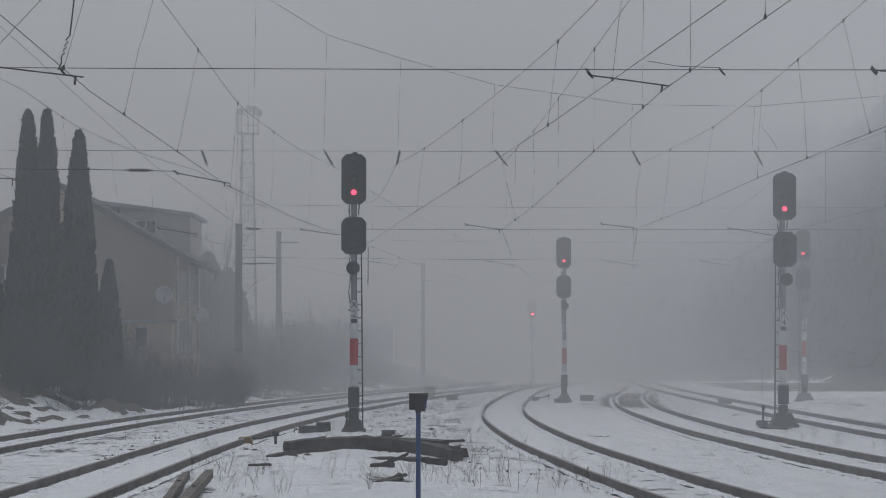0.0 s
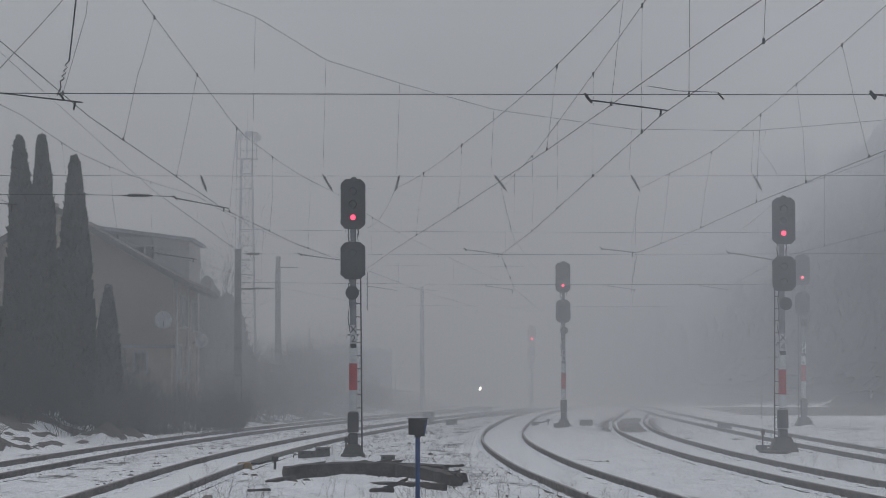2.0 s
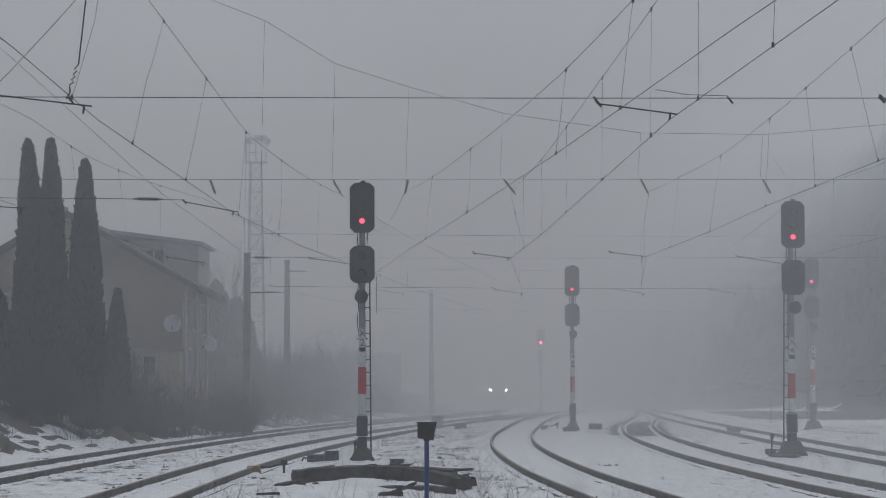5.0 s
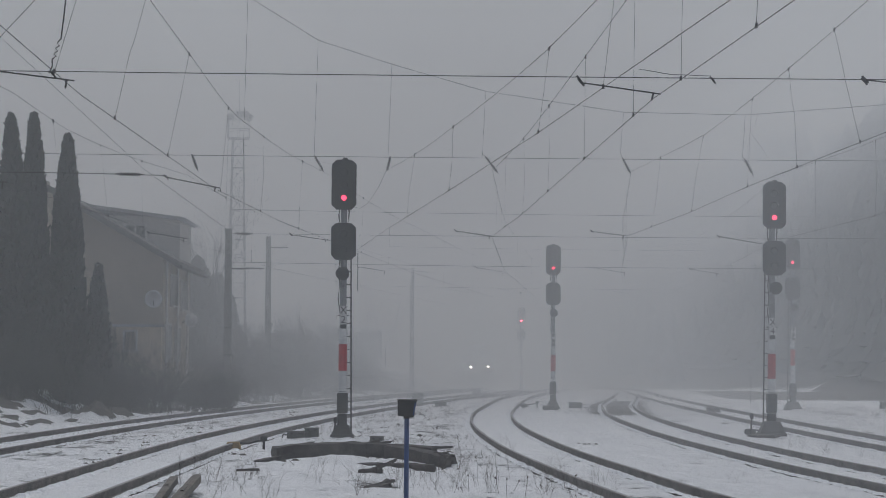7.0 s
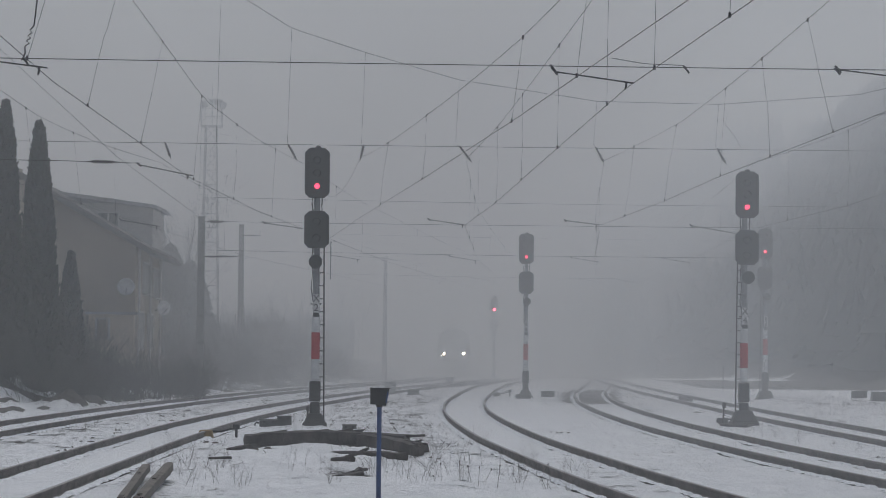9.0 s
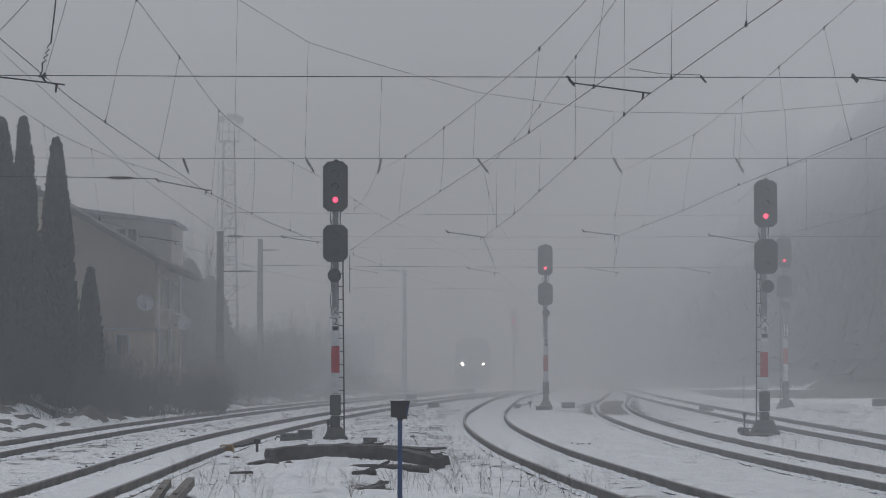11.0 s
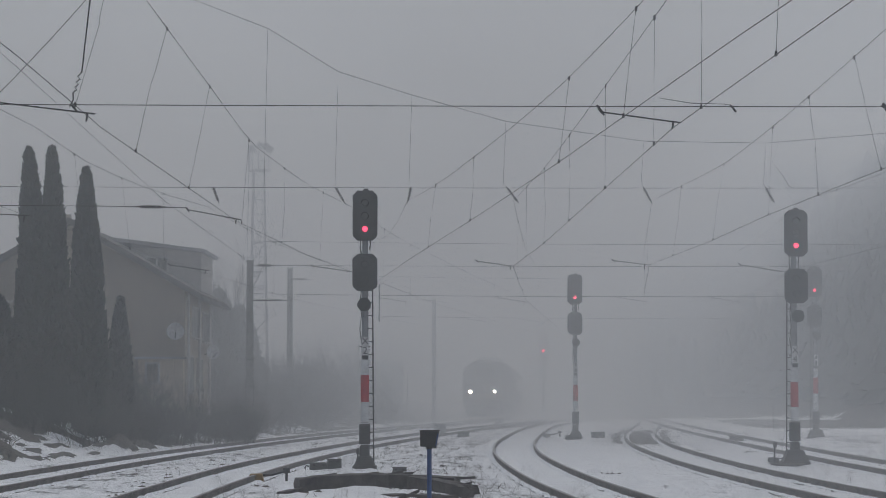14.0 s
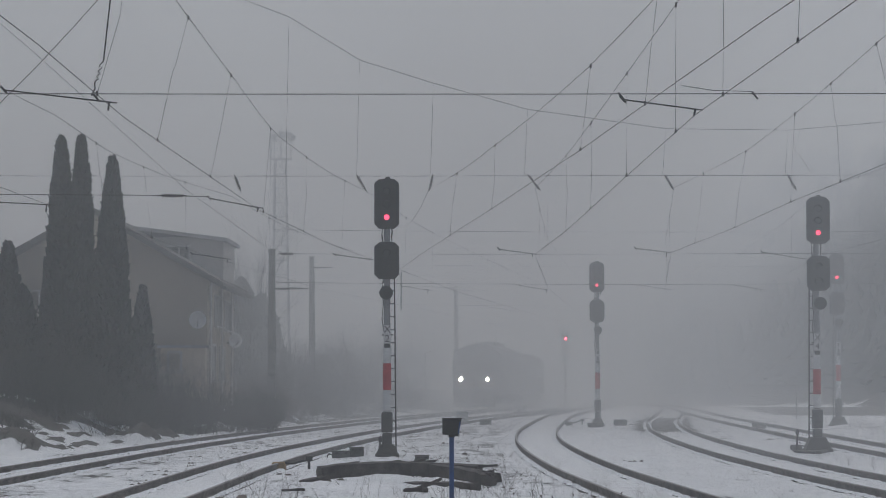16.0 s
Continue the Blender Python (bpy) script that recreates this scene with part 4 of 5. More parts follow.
def satellite_dish(x, y, z, r, aim_x, label):
    o = thing("satellite_dish", x, y, z, label, "satellite dish", "satellite dishes on the house")
    bm = fresh()
    rings, n = [], 18
    for k in range(5):
        q = r * (k + 0.2) / 4.2
        rings.append([bm.verts.new((q * math.cos(a), -0.32 + 0.18 * (q / r) ** 2 * -1 + 0.02, q * math.sin(a))) for a in (2 * math.pi * i / n for i in range(n))])
    for a, b in zip(rings, rings[1:]):
        for i in range(n):
            bm.faces.new((a[i], a[(i + 1) % n], b[(i + 1) % n], b[i]))
    bm.faces.new(rings[0])
    bmesh.ops.solidify(bm, geom=bm.faces[:], thickness=0.015)
    part("reflector", bm, M_DISH, o, "", True)
    rod_part("mount", (0, -0.3, 0), (0, 0.4, -0.1), 0.03, M_IRON, o)
    rod_part("feed_arm", (0, -0.32, -r * 0.9), (0, -0.85, -r * 0.1), 0.015, M_IRON, o)
    rod_part("receiver", (0, -0.9, -r * 0.1), (0, -0.78, -r * 0.06), 0.035, M_DISH, o)
    o.rotation_euler = (0, 0, radians(aim_x))


satellite_dish(-11.82, 107.65, 4.72, 0.37, 8, "grey round satellite dish on the gable wall")
satellite_dish(-11.2, 116.0, 3.98, 0.33, 32, "grey round satellite dish on the shaded side wall")


def low_shed(x, y, w, d, h, label):
    z = ground_z(x, y)
    o = thing("low_shed", x, y, z, label, "shed")
    box_part("wall", (0, 0, h / 2 - 0.2), (w, d, h + 0.4), M_SHEETMETAL, o, "grey ribbed wall")
    bm = fresh()
    add_prism(bm, [(-w / 2 - 0.4, h), (w / 2 + 0.4, h), (w / 2 + 0.4, h + 0.14), (0, h + 0.45), (-w / 2 - 0.4, h + 0.14)], -d / 2 - 0.4, d / 2 + 0.4)
    part("roof", bm, M_SNOW, o, "snow-covered flat roof")
    for k in range(5):
        box_part("rib", (-w / 2 + w * (k + 0.5) / 5, -d / 2 - 0.03, h / 2), (0.12, 0.06, h), M_SHEETMETAL, o)
    box_part("door", (w * 0.2, -d / 2 - 0.05, 1.0), (1.0, 0.08, 2.0), M_IRON, o)


low_shed(-7.2, 205.0, 6.2, 6.0, 3.0, "low shed with snowy roof, faint in fog")
low_shed(-10.6, 188.0, 2.6, 3.0, 2.6, "small hut with snowy roof among bushes")


# ---------------------------------------------------------------- cypresses
def cypress(x, y, height, width, seed, label):
    rng = random.Random(seed)
    z = ground_z(x, y)
    o = thing("cypress_tree", x, y, z, label, "cypress tree", "cypresses beside the house")
    rod_part("trunk", (0, 0, -0.2), (0, 0, height * 0.85), 0.14, M_BARK, o, 0.02)

    def radius(t):
        return width / 2 * min(1.0, 0.55 + 1.6 * t) * (1 - max(0, t - 0.25) / 0.75) ** 0.62 * (1 - 0.06 * math.sin(11 * t + seed))

    core = fresh()
    rings, n = [], 12
    for k in range(26):
        t = k / 25
        rings.append([core.verts.new((radius(t) * 0.86 * (1 + 0.12 * noise.noise(Vector((3 * math.cos(a), 3 * math.sin(a), t * 14 + seed)))) * math.cos(a),
                                      radius(t) * 0.86 * math.sin(a), 0.15 + t * (height - 0.25))) for a in (2 * math.pi * i / n for i in range(n))])
    for a, b in zip(rings, rings[1:]):
        for i in range(n):
            core.faces.new((a[i], a[(i + 1) % n], b[(i + 1) % n], b[i]))
    core.faces.new(rings[0][::-1])
    part("inner_crown", core, M_CYPRESS, o)
    verts, faces = [], []
    for _ in range(int(950 * height)):
        t = rng.random() ** 1.15
        a = rng.uniform(0, 2 * math.pi)
        bulge = 1 + 0.24 * noise.noise(Vector((2.2 * math.cos(a), 2.2 * math.sin(a), t * height * 0.9 + seed)))
        r = radius(t) * bulge * rng.uniform(0.80, 1.07)
        p = Vector((r * math.cos(a), r * math.sin(a), 0.1 + t * (height - 0.1)))
        up = Vector((math.cos(a) * 0.35, math.sin(a) * 0.35, 1)).normalized()
        up = (up + Vector((rng.gauss(0, 0.25), rng.gauss(0, 0.25), 0))).normalized()
        side = up.cross(Vector((rng.gauss(0, 1), rng.gauss(0, 1), rng.gauss(0, 0.4)))).normalized()
        s = rng.uniform(0.07, 0.15)
        k = len(verts)
        verts += [p - side * s * 0.5, p + side * s * 0.5, p + up * s * 1.9 + side * s * 0.12, p + up * s * 1.5 - side * s * 0.3]
        faces.append((k, k + 1, k + 2, k + 3))
    ob = new("crown", mesh_from("crown", verts, faces, M_CYPRESS))
    ob.parent = o
    return o


cypress_west = cypress(-15.05, 92.0, 9.7, 1.35, 1, "tall slim dark cypress in a group of three")
cypress_mid = cypress(-14.46, 92.6, 10.0, 1.25, 2, "tall slim dark cypress in a group of three")
cypress_east = cypress(-13.25, 92.3, 9.75, 1.45, 3, "slim pointed cypress standing a little apart")
cypress(-12.55, 95.5, 5.3, 0.95, 4, "short rounded cypress by the gable wall")
cypress(-17.0, 92.0, 5.5, 1.5, 5, "shorter dark cypress beside the tall ones")
cypress(-16.2, 90.5, 3.9, 1.7, 6, "low bushy dark conifer under the tall cypresses")
cypress(-13.2, 143.0, 6.3, 3.0, 7, "broad dark evergreen bush behind the house, hazy")
cypress(-12.6, 149.0, 5.6, 3.2, 8, "broad dark evergreen bush behind the house, hazy")


# ---------------------------------------------------------------- bare trees and brush
def bare_tree(x, y, height, seed, label, lean=0.0, forks=3):
    rng = random.Random(seed)
    z = ground_z(x, y)
    o = thing("bare_tree", x, y, z, label, "bare tree", "leafless trees behind the bank")
    rod_part("trunk", (0, 0, -0.2), (lean * 0.3, 0, height * 0.45), 0.006 * height, M_BARK, o, 0.004 * height, 7)
    tw = Twigs()
    for k in range(9):
        h = height * (0.18 + 0.27 * k / 8)
        a = rng.uniform(0, 6.28)
        tw.grow(rng, Vector((lean * 0.3 * h / (height * 0.45), 0, h)), Vector((0.45 * math.cos(a), 0.45 * math.sin(a), 1)).normalized(), height * rng.uniform(0.30, 0.5), 0.0022 * height, 2, 0.35, forks)
    ob = new("crown", tw.mesh("crown", M_TWIG))
    ob.parent = o


bare_tree(-12.4, 140.0, 9.5, 11, "tall bare tree with fine upright twigs beside the house")
bare_tree(-13.6, 150.0, 10.0, 13, "tall bare tree with fine upright twigs beside the house")
bare_tree(-6.4, 158.0, 6.0, 14, "slender bare sapling on the bank")
bare_tree(-5.2, 163.0, 5.2, 15, "slender bare sapling on the bank")
bare_tree(-7.6, 150.0, 5.6, 16, "slender bare sapling on the bank")
bare_tree(-3.4, 186.0, 6.5, 17, "bare tree faint in fog")
bare_tree(34.5, 205.0, 9.0, 18, "bare tree faint in fog below the hill")
bare_tree(38.0, 215.0, 10.0, 19, "bare tree faint in fog below the hill")


def build_brush():
    """Tangled leafless bushes on the bank beyond the outer track."""
    rng = random.Random(21)
    for block, (ya, yb, count, tall) in enumerate(((70, 88, 8, 0.6), (72, 88, 30, 1.5), (88, 97, 46, 2.2), (94, 107, 90, 2.3), (104, 126, 95, 2.6), (126, 158, 80, 2.6), (156, 182, 46, 2.3))):
        tw = Twigs()
        for _ in range(count):
            y = rng.uniform(ya, yb)
            near = rng.random()
            x = line_x("A", y) - (3.3 if tall < 1 else 7.2 if y < 88 else 3.1) - (3.5 if tall < 1 else 6.5) * near ** 0.9
            if y > 106 and x < -10.9:
                continue
            h = tall * rng.uniform(0.55, 1.15) * (0.6 + 0.55 * near)
            for _ in range(rng.randint(10, 15)):
                a = rng.uniform(0, 6.28)
                p = Vector((x + rng.gauss(0, 0.4), y + rng.gauss(0, 0.5), 0))
                p.z = ground_z(p.x, p.y) - 0.05
                tw.grow(rng, p, Vector((0.4 * math.cos(a), 0.4 * math.sin(a), 1)).normalized(), h * rng.uniform(0.6, 1.1), 0.015, 2, 0.55, 3)
        if ya == 104:  # low growth round the foot of the mast
            for _ in range(34):
                p = Vector((rng.uniform(-10.4, -8.2), rng.uniform(103, 111), 0))
                p.z = ground_z(p.x, p.y) - 0.05
                for _ in range(6):
                    a = rng.uniform(0, 6.28)
                    tw.grow(rng, p, Vector((0.4 * math.cos(a), 0.4 * math.sin(a), 1)).normalized(), rng.uniform(0.5, 1.3), 0.012, 2, 0.55, 3)
        ob = new("brush", tw.mesh("brush", M_TWIG))
        tagged(ob, "tangled dark leafless bushes on the snowy bank", "bushes", kind="stuff")


def build_weeds():
    """Dry stalks that stand out of the snow near the camera and between the tracks."""
    rng = random.Random(31)
    tw = Twigs()
    zones = [(-3.4, -1.0, 38, 47, 24, 0.42), (-0.6, 1.6, 39, 47, 36, 0.46), (1.6, 2.6, 38, 43, 10, 0.5), (-4.2, -3.0, 40.5, 44, 10, 0.45), (-4.3, -3.2, 42, 46, 7, 0.5),
             (-1.0, 2.0, 55, 75, 40, 0.3), (-9.0, -6.6, 60, 85, 16, 0.4), (4.6, 6.2, 42, 60, 10, 0.14), (9.0, 10.6, 45, 80, 24, 0.3), (-3.6, -2.0, 74, 100, 30, 0.35)]
    for x0, x1, y0, y1, count, h in zones:
        for _ in range(count):
            x, y = rng.uniform(x0, x1), rng.uniform(y0, y1)
            k = rng.choice((1, 1, 2, 3))
            for _ in range(k):
                a = rng.uniform(0, 6.28)
                p = Vector((x + rng.gauss(0, 0.06), y + rng.gauss(0, 0.06), -0.03))
                tw.grow(rng, p, Vector((0.3 * math.cos(a), 0.3 * math.sin(a), 1)).normalized(), h * rng.uniform(0.35, 1.2), 0.0023, 1 if h < 0.5 else rng.choice((1, 2, 2)), 0.6, 2, 0.03)
    # tall stalks that still carry round seed heads
    for _ in range(13):
        p = Vector((rng.uniform(0.5, 2.4), rng.uniform(38.5, 44), -0.03))
        q = p + Vector((rng.gauss(0, 0.06), rng.gauss(0, 0.06), rng.uniform(0.14, 0.42)))
        tw.twig(p, q, 0.004, 0.003)
        r = rng.uniform(0.012, 0.022)
        tw.twig(q - Vector((0, 0, r)), q, 0.004, r)
        tw.twig(q, q + Vector((0, 0, r)), r, 0.003)
    ob = new("dry_weeds", tw.mesh("dry_weeds", M_WEED))
    tagged(ob, "thin dry brown weed stalks standing in snow", "weeds", kind="stuff")
    # low tufts of dead grass round the thawed patches
    tw = Twigs()
    for _ in range(230):
        x, y = rng.uniform(-3.2, 2.2), rng.uniform(50, 125)
        x += line_x("C", y) - 2.4
        if nearest_line(x, y) < 1.35:
            continue
        for _ in range(7):
            a = rng.uniform(0, 6.28)
            p = Vector((x + rng.gauss(0, 0.12), y + rng.gauss(0, 0.2), 0.0))
            tw.twig(p, p + Vector((0.14 * math.cos(a), 0.14 * math.sin(a), rng.uniform(0.04, 0.17))), 0.008, 0.002)
    for _ in range(300):
        y = rng.uniform(86, 125)
        x = line_x("A", y) - rng.uniform(2.6, 6.5)
        for _ in range(8):
            a = rng.uniform(0, 6.28)
            p = Vector((x + rng.gauss(0, 0.15), y + rng.gauss(0, 0.25), 0.0))
            p.z = ground_z(p.x, p.y)
            tw.twig(p, p + Vector((0.25 * math.cos(a), 0.25 * math.sin(a), rng.uniform(0.05, 0.4))), 0.010, 0.002)
    for _ in range(160):
        y = rng.uniform(80, 130)
        x = line_x("E", y) + rng.uniform(3.0, 9.0)
        for _ in range(7):
            a = rng.uniform(0, 6.28)
            p = Vector((x + rng.gauss(0, 0.25), y + rng.gauss(0, 0.2), 0.0))
            tw.twig(p, p + Vector((0.2 * math.cos(a), 0.2 * math.sin(a), rng.uniform(0.04, 0.2))), 0.010, 0.002)
    for _ in range(130):
        x, y = rng.uniform(-9, 14), 42 + 55 * rng.random() ** 1.2
        for _ in range(rng.randint(2, 7)):
            a = rng.uniform(0, 6.28)
            p = Vector((x + rng.gauss(0, 0.22), y + rng.gauss(0, 0.5), 0.0))
            if nearest_line(p.x, p.y) < 0.95:
                continue
            tw.twig(p, p + Vector((0.07 * math.cos(a), 0.07 * math.sin(a), rng.uniform(0.04, 0.10))), 0.004, 0.0015)
    ob = new("dead_grass", tw.mesh("dead_grass", M_GRASS))
    tagged(ob, "low tufts of dead grass on thawed ground", "dead grass", kind="stuff")


def build_forest():
    """Woods on the hills, half lost in the fog: jagged conifers and round bare crowns, far off."""
    rng = random.Random(41)
    verts, faces = [], []
    spots = []
    for _ in range(3200):
        y = rng.uniform(186, 370)
        x = max(line_x("D", y), line_x("E", y)) + rng.uniform(20, 70)
        spots.append((x, y))
    for _ in range(420):
        y = rng.uniform(176, 260)
        spots.append((max(line_x("D", y), line_x("E", y)) + 18.5 + 30 * rng.random(), y))
    # unseen woods at the left and far back, added to darken the low fog
    for _ in range(260):
        y = rng.uniform(150, 420)
        spots.append((line_x("A", y) - rng.uniform(32, 110), y))
    for _ in range(420):
        spots.append((rng.uniform(-90, 130), rng.uniform(350, 560)))
    for x, y in spots:
        z, h = ground_z(x, y), rng.uniform(4.5, 8.0)
        w = h * rng.uniform(0.3, 0.46)
        for layer in range(5):
            t = layer / 5
            zb, zt = z + h * (0.08 + 0.8 * t), z + h * (0.08 + 0.8 * t + 0.34)
            k, n = len(verts), 7
            for i in range(n):
                a = 6.283 * i / n + layer
                q = w * (1 - t * 0.82) * rng.uniform(0.65, 1.2)
                verts.append((x + q * math.cos(a), y + q * math.sin(a), zb + rng.uniform(-0.2, 0.2)))
            verts.append((x, y, min(zt, z + h)))
            faces += [(k + i, k + (i + 1) % n, k + n) for i in range(n)]
    ob = new("forest", mesh_from("forest", verts, faces, M_FOREST))
    tagged(ob, "dark wooded hillside fading into fog", "forest", kind="stuff")


def build_snow_patches():
    """Low heaps of old snow that lie among the bushes on the bank."""
    rng = random.Random(61)
    for k in range(84):
        y = rng.uniform(86, 176)
        x = line_x("A", y) - 2.7 - 4.2 * rng.random()
        if k >= 46:  # more of it higher up the bank
            y = rng.uniform(90, 160)
            x = line_x("A", y) - 4.5 - 3.5 * rng.random()
            if 106 < y < 121 and x < -10.6:
                continue
        w, d, h = rng.uniform(0.35, 1.3), rng.uniform(0.5, 1.6), rng.uniform(0.10, 0.26)
        bm = fresh()
        rings, n = [], 11
        for q, t in ((1.0, -0.8), (0.86, 0.35), (0.55, 0.8), (0.2, 1.0)):
            rings.append([])
            for i in range(n):
                a = 6.2832 * i / n
                u = q * (1 + 0.35 * noise.noise(Vector((1.3 * math.cos(a), 1.3 * math.sin(a), x + y))))
                rings[-1].append(bm.verts.new((w * u * math.cos(a), d * u * math.sin(a), h * t + ground_z(x + w * u * math.cos(a), y) - ground_z(x, y))))
        for a, b in zip(rings, rings[1:]):
            for i in range(n):
                bm.faces.new((a[i], a[(i + 1) % n], b[(i + 1) % n], b[i]))
        bm.faces.new(rings[-1])
        ob = part("snow_drift", bm, M_SNOW, None, "", True)
        ob.location = (x, y, ground_z(x, y))
        tagged(ob, "low drift of old snow among bare bushes", "snow drift", "snow drifts on the bank")


def build_clods():
    """Clods of earth, stones and splinters that lie on the snow."""
    rng = random.Random(51)
    verts, faces = [], []
    for _ in range(130):
        y = 50 + 85 * rng.random() ** 1.2
        kind = rng.random()
        if kind < 0.55:
            x = line_x("C", y) - 1.5 - 3.6 * rng.random()
        elif kind < 0.75:
            x = line_x("A", y) + rng.uniform(1.2, 3.6)
        else:
            x = rng.uniform(-9, 15)
        for _ in range(rng.randint(1, 7)):
            px, py = x + rng.gauss(0, 0.18), y + rng.gauss(0, 0.3)
            if nearest_line(px, py) < 0.95:
                continue
            a, b, h = rng.uniform(0.02, 0.12), rng.uniform(0.02, 0.08), rng.uniform(0.01, 0.035)
            t = rng.uniform(0, 3.1)
            z = ground_z(px, py) + 0.03
            k = len(verts)
            for u, v, w in ((-1, -0.3, -0.6), (0.2, -1, -0.6), (1, 0.2, -0.6), (-0.1, 1, -0.6), (-0.3, -0.2, 1), (0.3, 0.3, 0.8)):
                q = rng.uniform(0.8, 1.2)
                verts.append((px + q * (u * a * math.cos(t) - v * b * math.sin(t)), py + q * (u * a * math.sin(t) + v * b * math.cos(t)), z + w * h))
            faces += [(k, k + 1, k + 4), (k + 1, k + 5, k + 4), (k + 1, k + 2, k + 5), (k + 2, k + 3, k + 5), (k + 3, k + 4, k + 5), (k + 3, k, k + 4)]
    ob = new("clods", mesh_from("clods", verts, faces, M_GRASS))
    tagged(ob, "dark clods of earth and stones on the snow", "clods", kind="stuff")


build_brush()
build_snow_patches()
build_clods()
build_weeds()
build_forest()


# ---------------------------------------------------------------- trackside things
def rough_beam(bm, p0, p1, w, h, rng, steps=7, sagging=0.0):
    """A split, uneven timber between two points."""
    p0, p1 = Vector(p0), Vector(p1)
    d = (p1 - p0).normalized()
    side = Vector((-d.y, d.x, 0)).normalized()
    up = side.cross(d) * -1
    rings = []
    for i in range(steps + 1):
        t = i / steps
        c = p0.lerp(p1, t) + up * (sagging * 4 * t * (1 - t))
        ring = []
        for a, b in ((-0.5, -0.5), (0.5, -0.5), (0.52, 0.1), (0.48, 0.5), (-0.1, 0.53), (-0.5, 0.47)):
            ring.append(bm.verts.new(c + side * (a * w * rng.uniform(0.88, 1.08)) + up * (b * h * rng.uniform(0.84, 1.1)) + d * rng.uniform(-0.04, 0.04)))
        rings.append(ring)
    for a, b in zip(rings, rings[1:]):
        for i in range(6):
            bm.faces.new((a[i], a[(i + 1) % 6], b[(i + 1) % 6], b[i]))
    bm.faces.new(rings[0][::-1])
    bm.faces.new(rings[-1])


def timber(p0, p1, w, h, seed, label, material=M_TIMBER, sagging=0.0, splinters=3):
    rng = random.Random(seed)
    c = (Vector(p0) + Vector(p1)) / 2
    o = thing("old_timber", c.x, c.y, c.z, label, "timber", "heap of old sleepers")
    bm = fresh()
    rough_beam(bm, Vector(p0) - c, Vector(p1) - c, w, h, rng, 14, sagging)
    part("beam", bm, material, o)
    for _ in range(splinters):
        t = rng.random()
        q = (Vector(p0) - c).lerp(Vector(p1) - c, t) + Vector((0, 0, h * 0.42 + sagging * 4 * t * (1 - t)))
        bm = fresh()
        d = (Vector(p1) - Vector(p0)).normalized()
        rough_beam(bm, q, q + d * rng.uniform(0.25, 0.6) + Vector((0, rng.uniform(-0.05, 0.05), rng.uniform(-0.02, 0.07))), 0.06, 0.05, rng, 3)
        part("splinter", bm, material, o)
    return o


LBL = "dark tarred old sleeper lying in the snow"
timber((-3.24, 52.5, 0.22), (-0.74, 53.3, 0.24), 0.28, 0.28, 1, LBL, M_TIMBER, 0.07, 4)
timber((-2.69, 53.6, 0.27), (0.08, 52.6, 0.24), 0.30, 0.26, 2, LBL, M_TIMBER, 0.05, 6)
timber((-0.92, 53.0, 0.26), (0.30, 51.2, 0.10), 0.30, 0.27, 3, LBL, M_TIMBER, 0.03, 4)
timber((-0.30, 52.6, 0.20), (0.40, 51.6, 0.14), 0.24, 0.20, 4, "short broken end of a dark tarred sleeper", M_TIMBER, 0.0, 3)
timber((-1.44, 50.3, 0.03), (-0.02, 48.6, 0.08), 0.26, 0.17, 5, "broken dark sleeper half buried in snow", M_TIMBER, 0.02, 4)
timber((-1.05, 43.2, -0.04), (-0.78, 44.0, 0.0), 0.22, 0.08, 11, "rotten board in a dark hollow", M_TIMBER, 0, 3)
timber((-3.55, 51.8, 0.06), (-2.95, 52.6, 0.16), 0.14, 0.10, 6, "short dark plank end in the snow", M_TIMBER, 0, 1)
timber((-3.62, 48.0, 0.05), (-3.25, 48.2, 0.06), 0.10, 0.07, 7, "small dark board in the snow", M_TIMBER, 0, 0)
timber((-1.28, 47.5, 0.05), (-0.95, 47.2, 0.10), 0.20, 0.13, 8, "rotten stump of wood in the snow", M_TIMBER, 0, 2)
timber((-3.74, 33.9, 0.08), (-4.13, 41.0, 0.20), 0.12, 0.12, 9, "split grey weathered sleeper lying in the snow", M_OLDWOOD, 0, 3)
timber((-3.52, 33.9, 0.08), (-3.76, 41.0, 0.22), 0.14, 0.13, 10, "split grey weathered sleeper lying in the snow", M_OLDWOOD, 0, 4)


def marker_post():
    o = thing("marker_post", -0.32, 33.0, ground_z(0, 33), "blue painted post with a dark box-shaped head", "marker post")
    rod_part("post", (0, 0, -0.1), (0, 0, 1.42), 0.032, M_BLUE, o, 0.030, 12, "blue painted tube")
    bm = fresh()
    add_prism(bm, [(-0.118, 1.42), (0.088, 1.395), (0.128, 1.61), (-0.118, 1.615)], -0.10, 0.10)
    head = part("head", bm, M_CABINET, o, "dark weathered lamp box")
    box_part("lid", (0.004, 0, 1.622), (0.262, 0.22, 0.014), M_CABINET, head)
    bm = fresh()
    add_prism(bm, [(0.078, 1.43), (0.092, 1.43), (0.118, 1.58), (0.10, 1.58)], -0.108, -0.10)
    part("trim", bm, M_BLUE, head)
    rod_part("clamp", (0, 0, 1.38), (0, 0, 1.43), 0.042, M_IRON, o, None, 12)


marker_post()


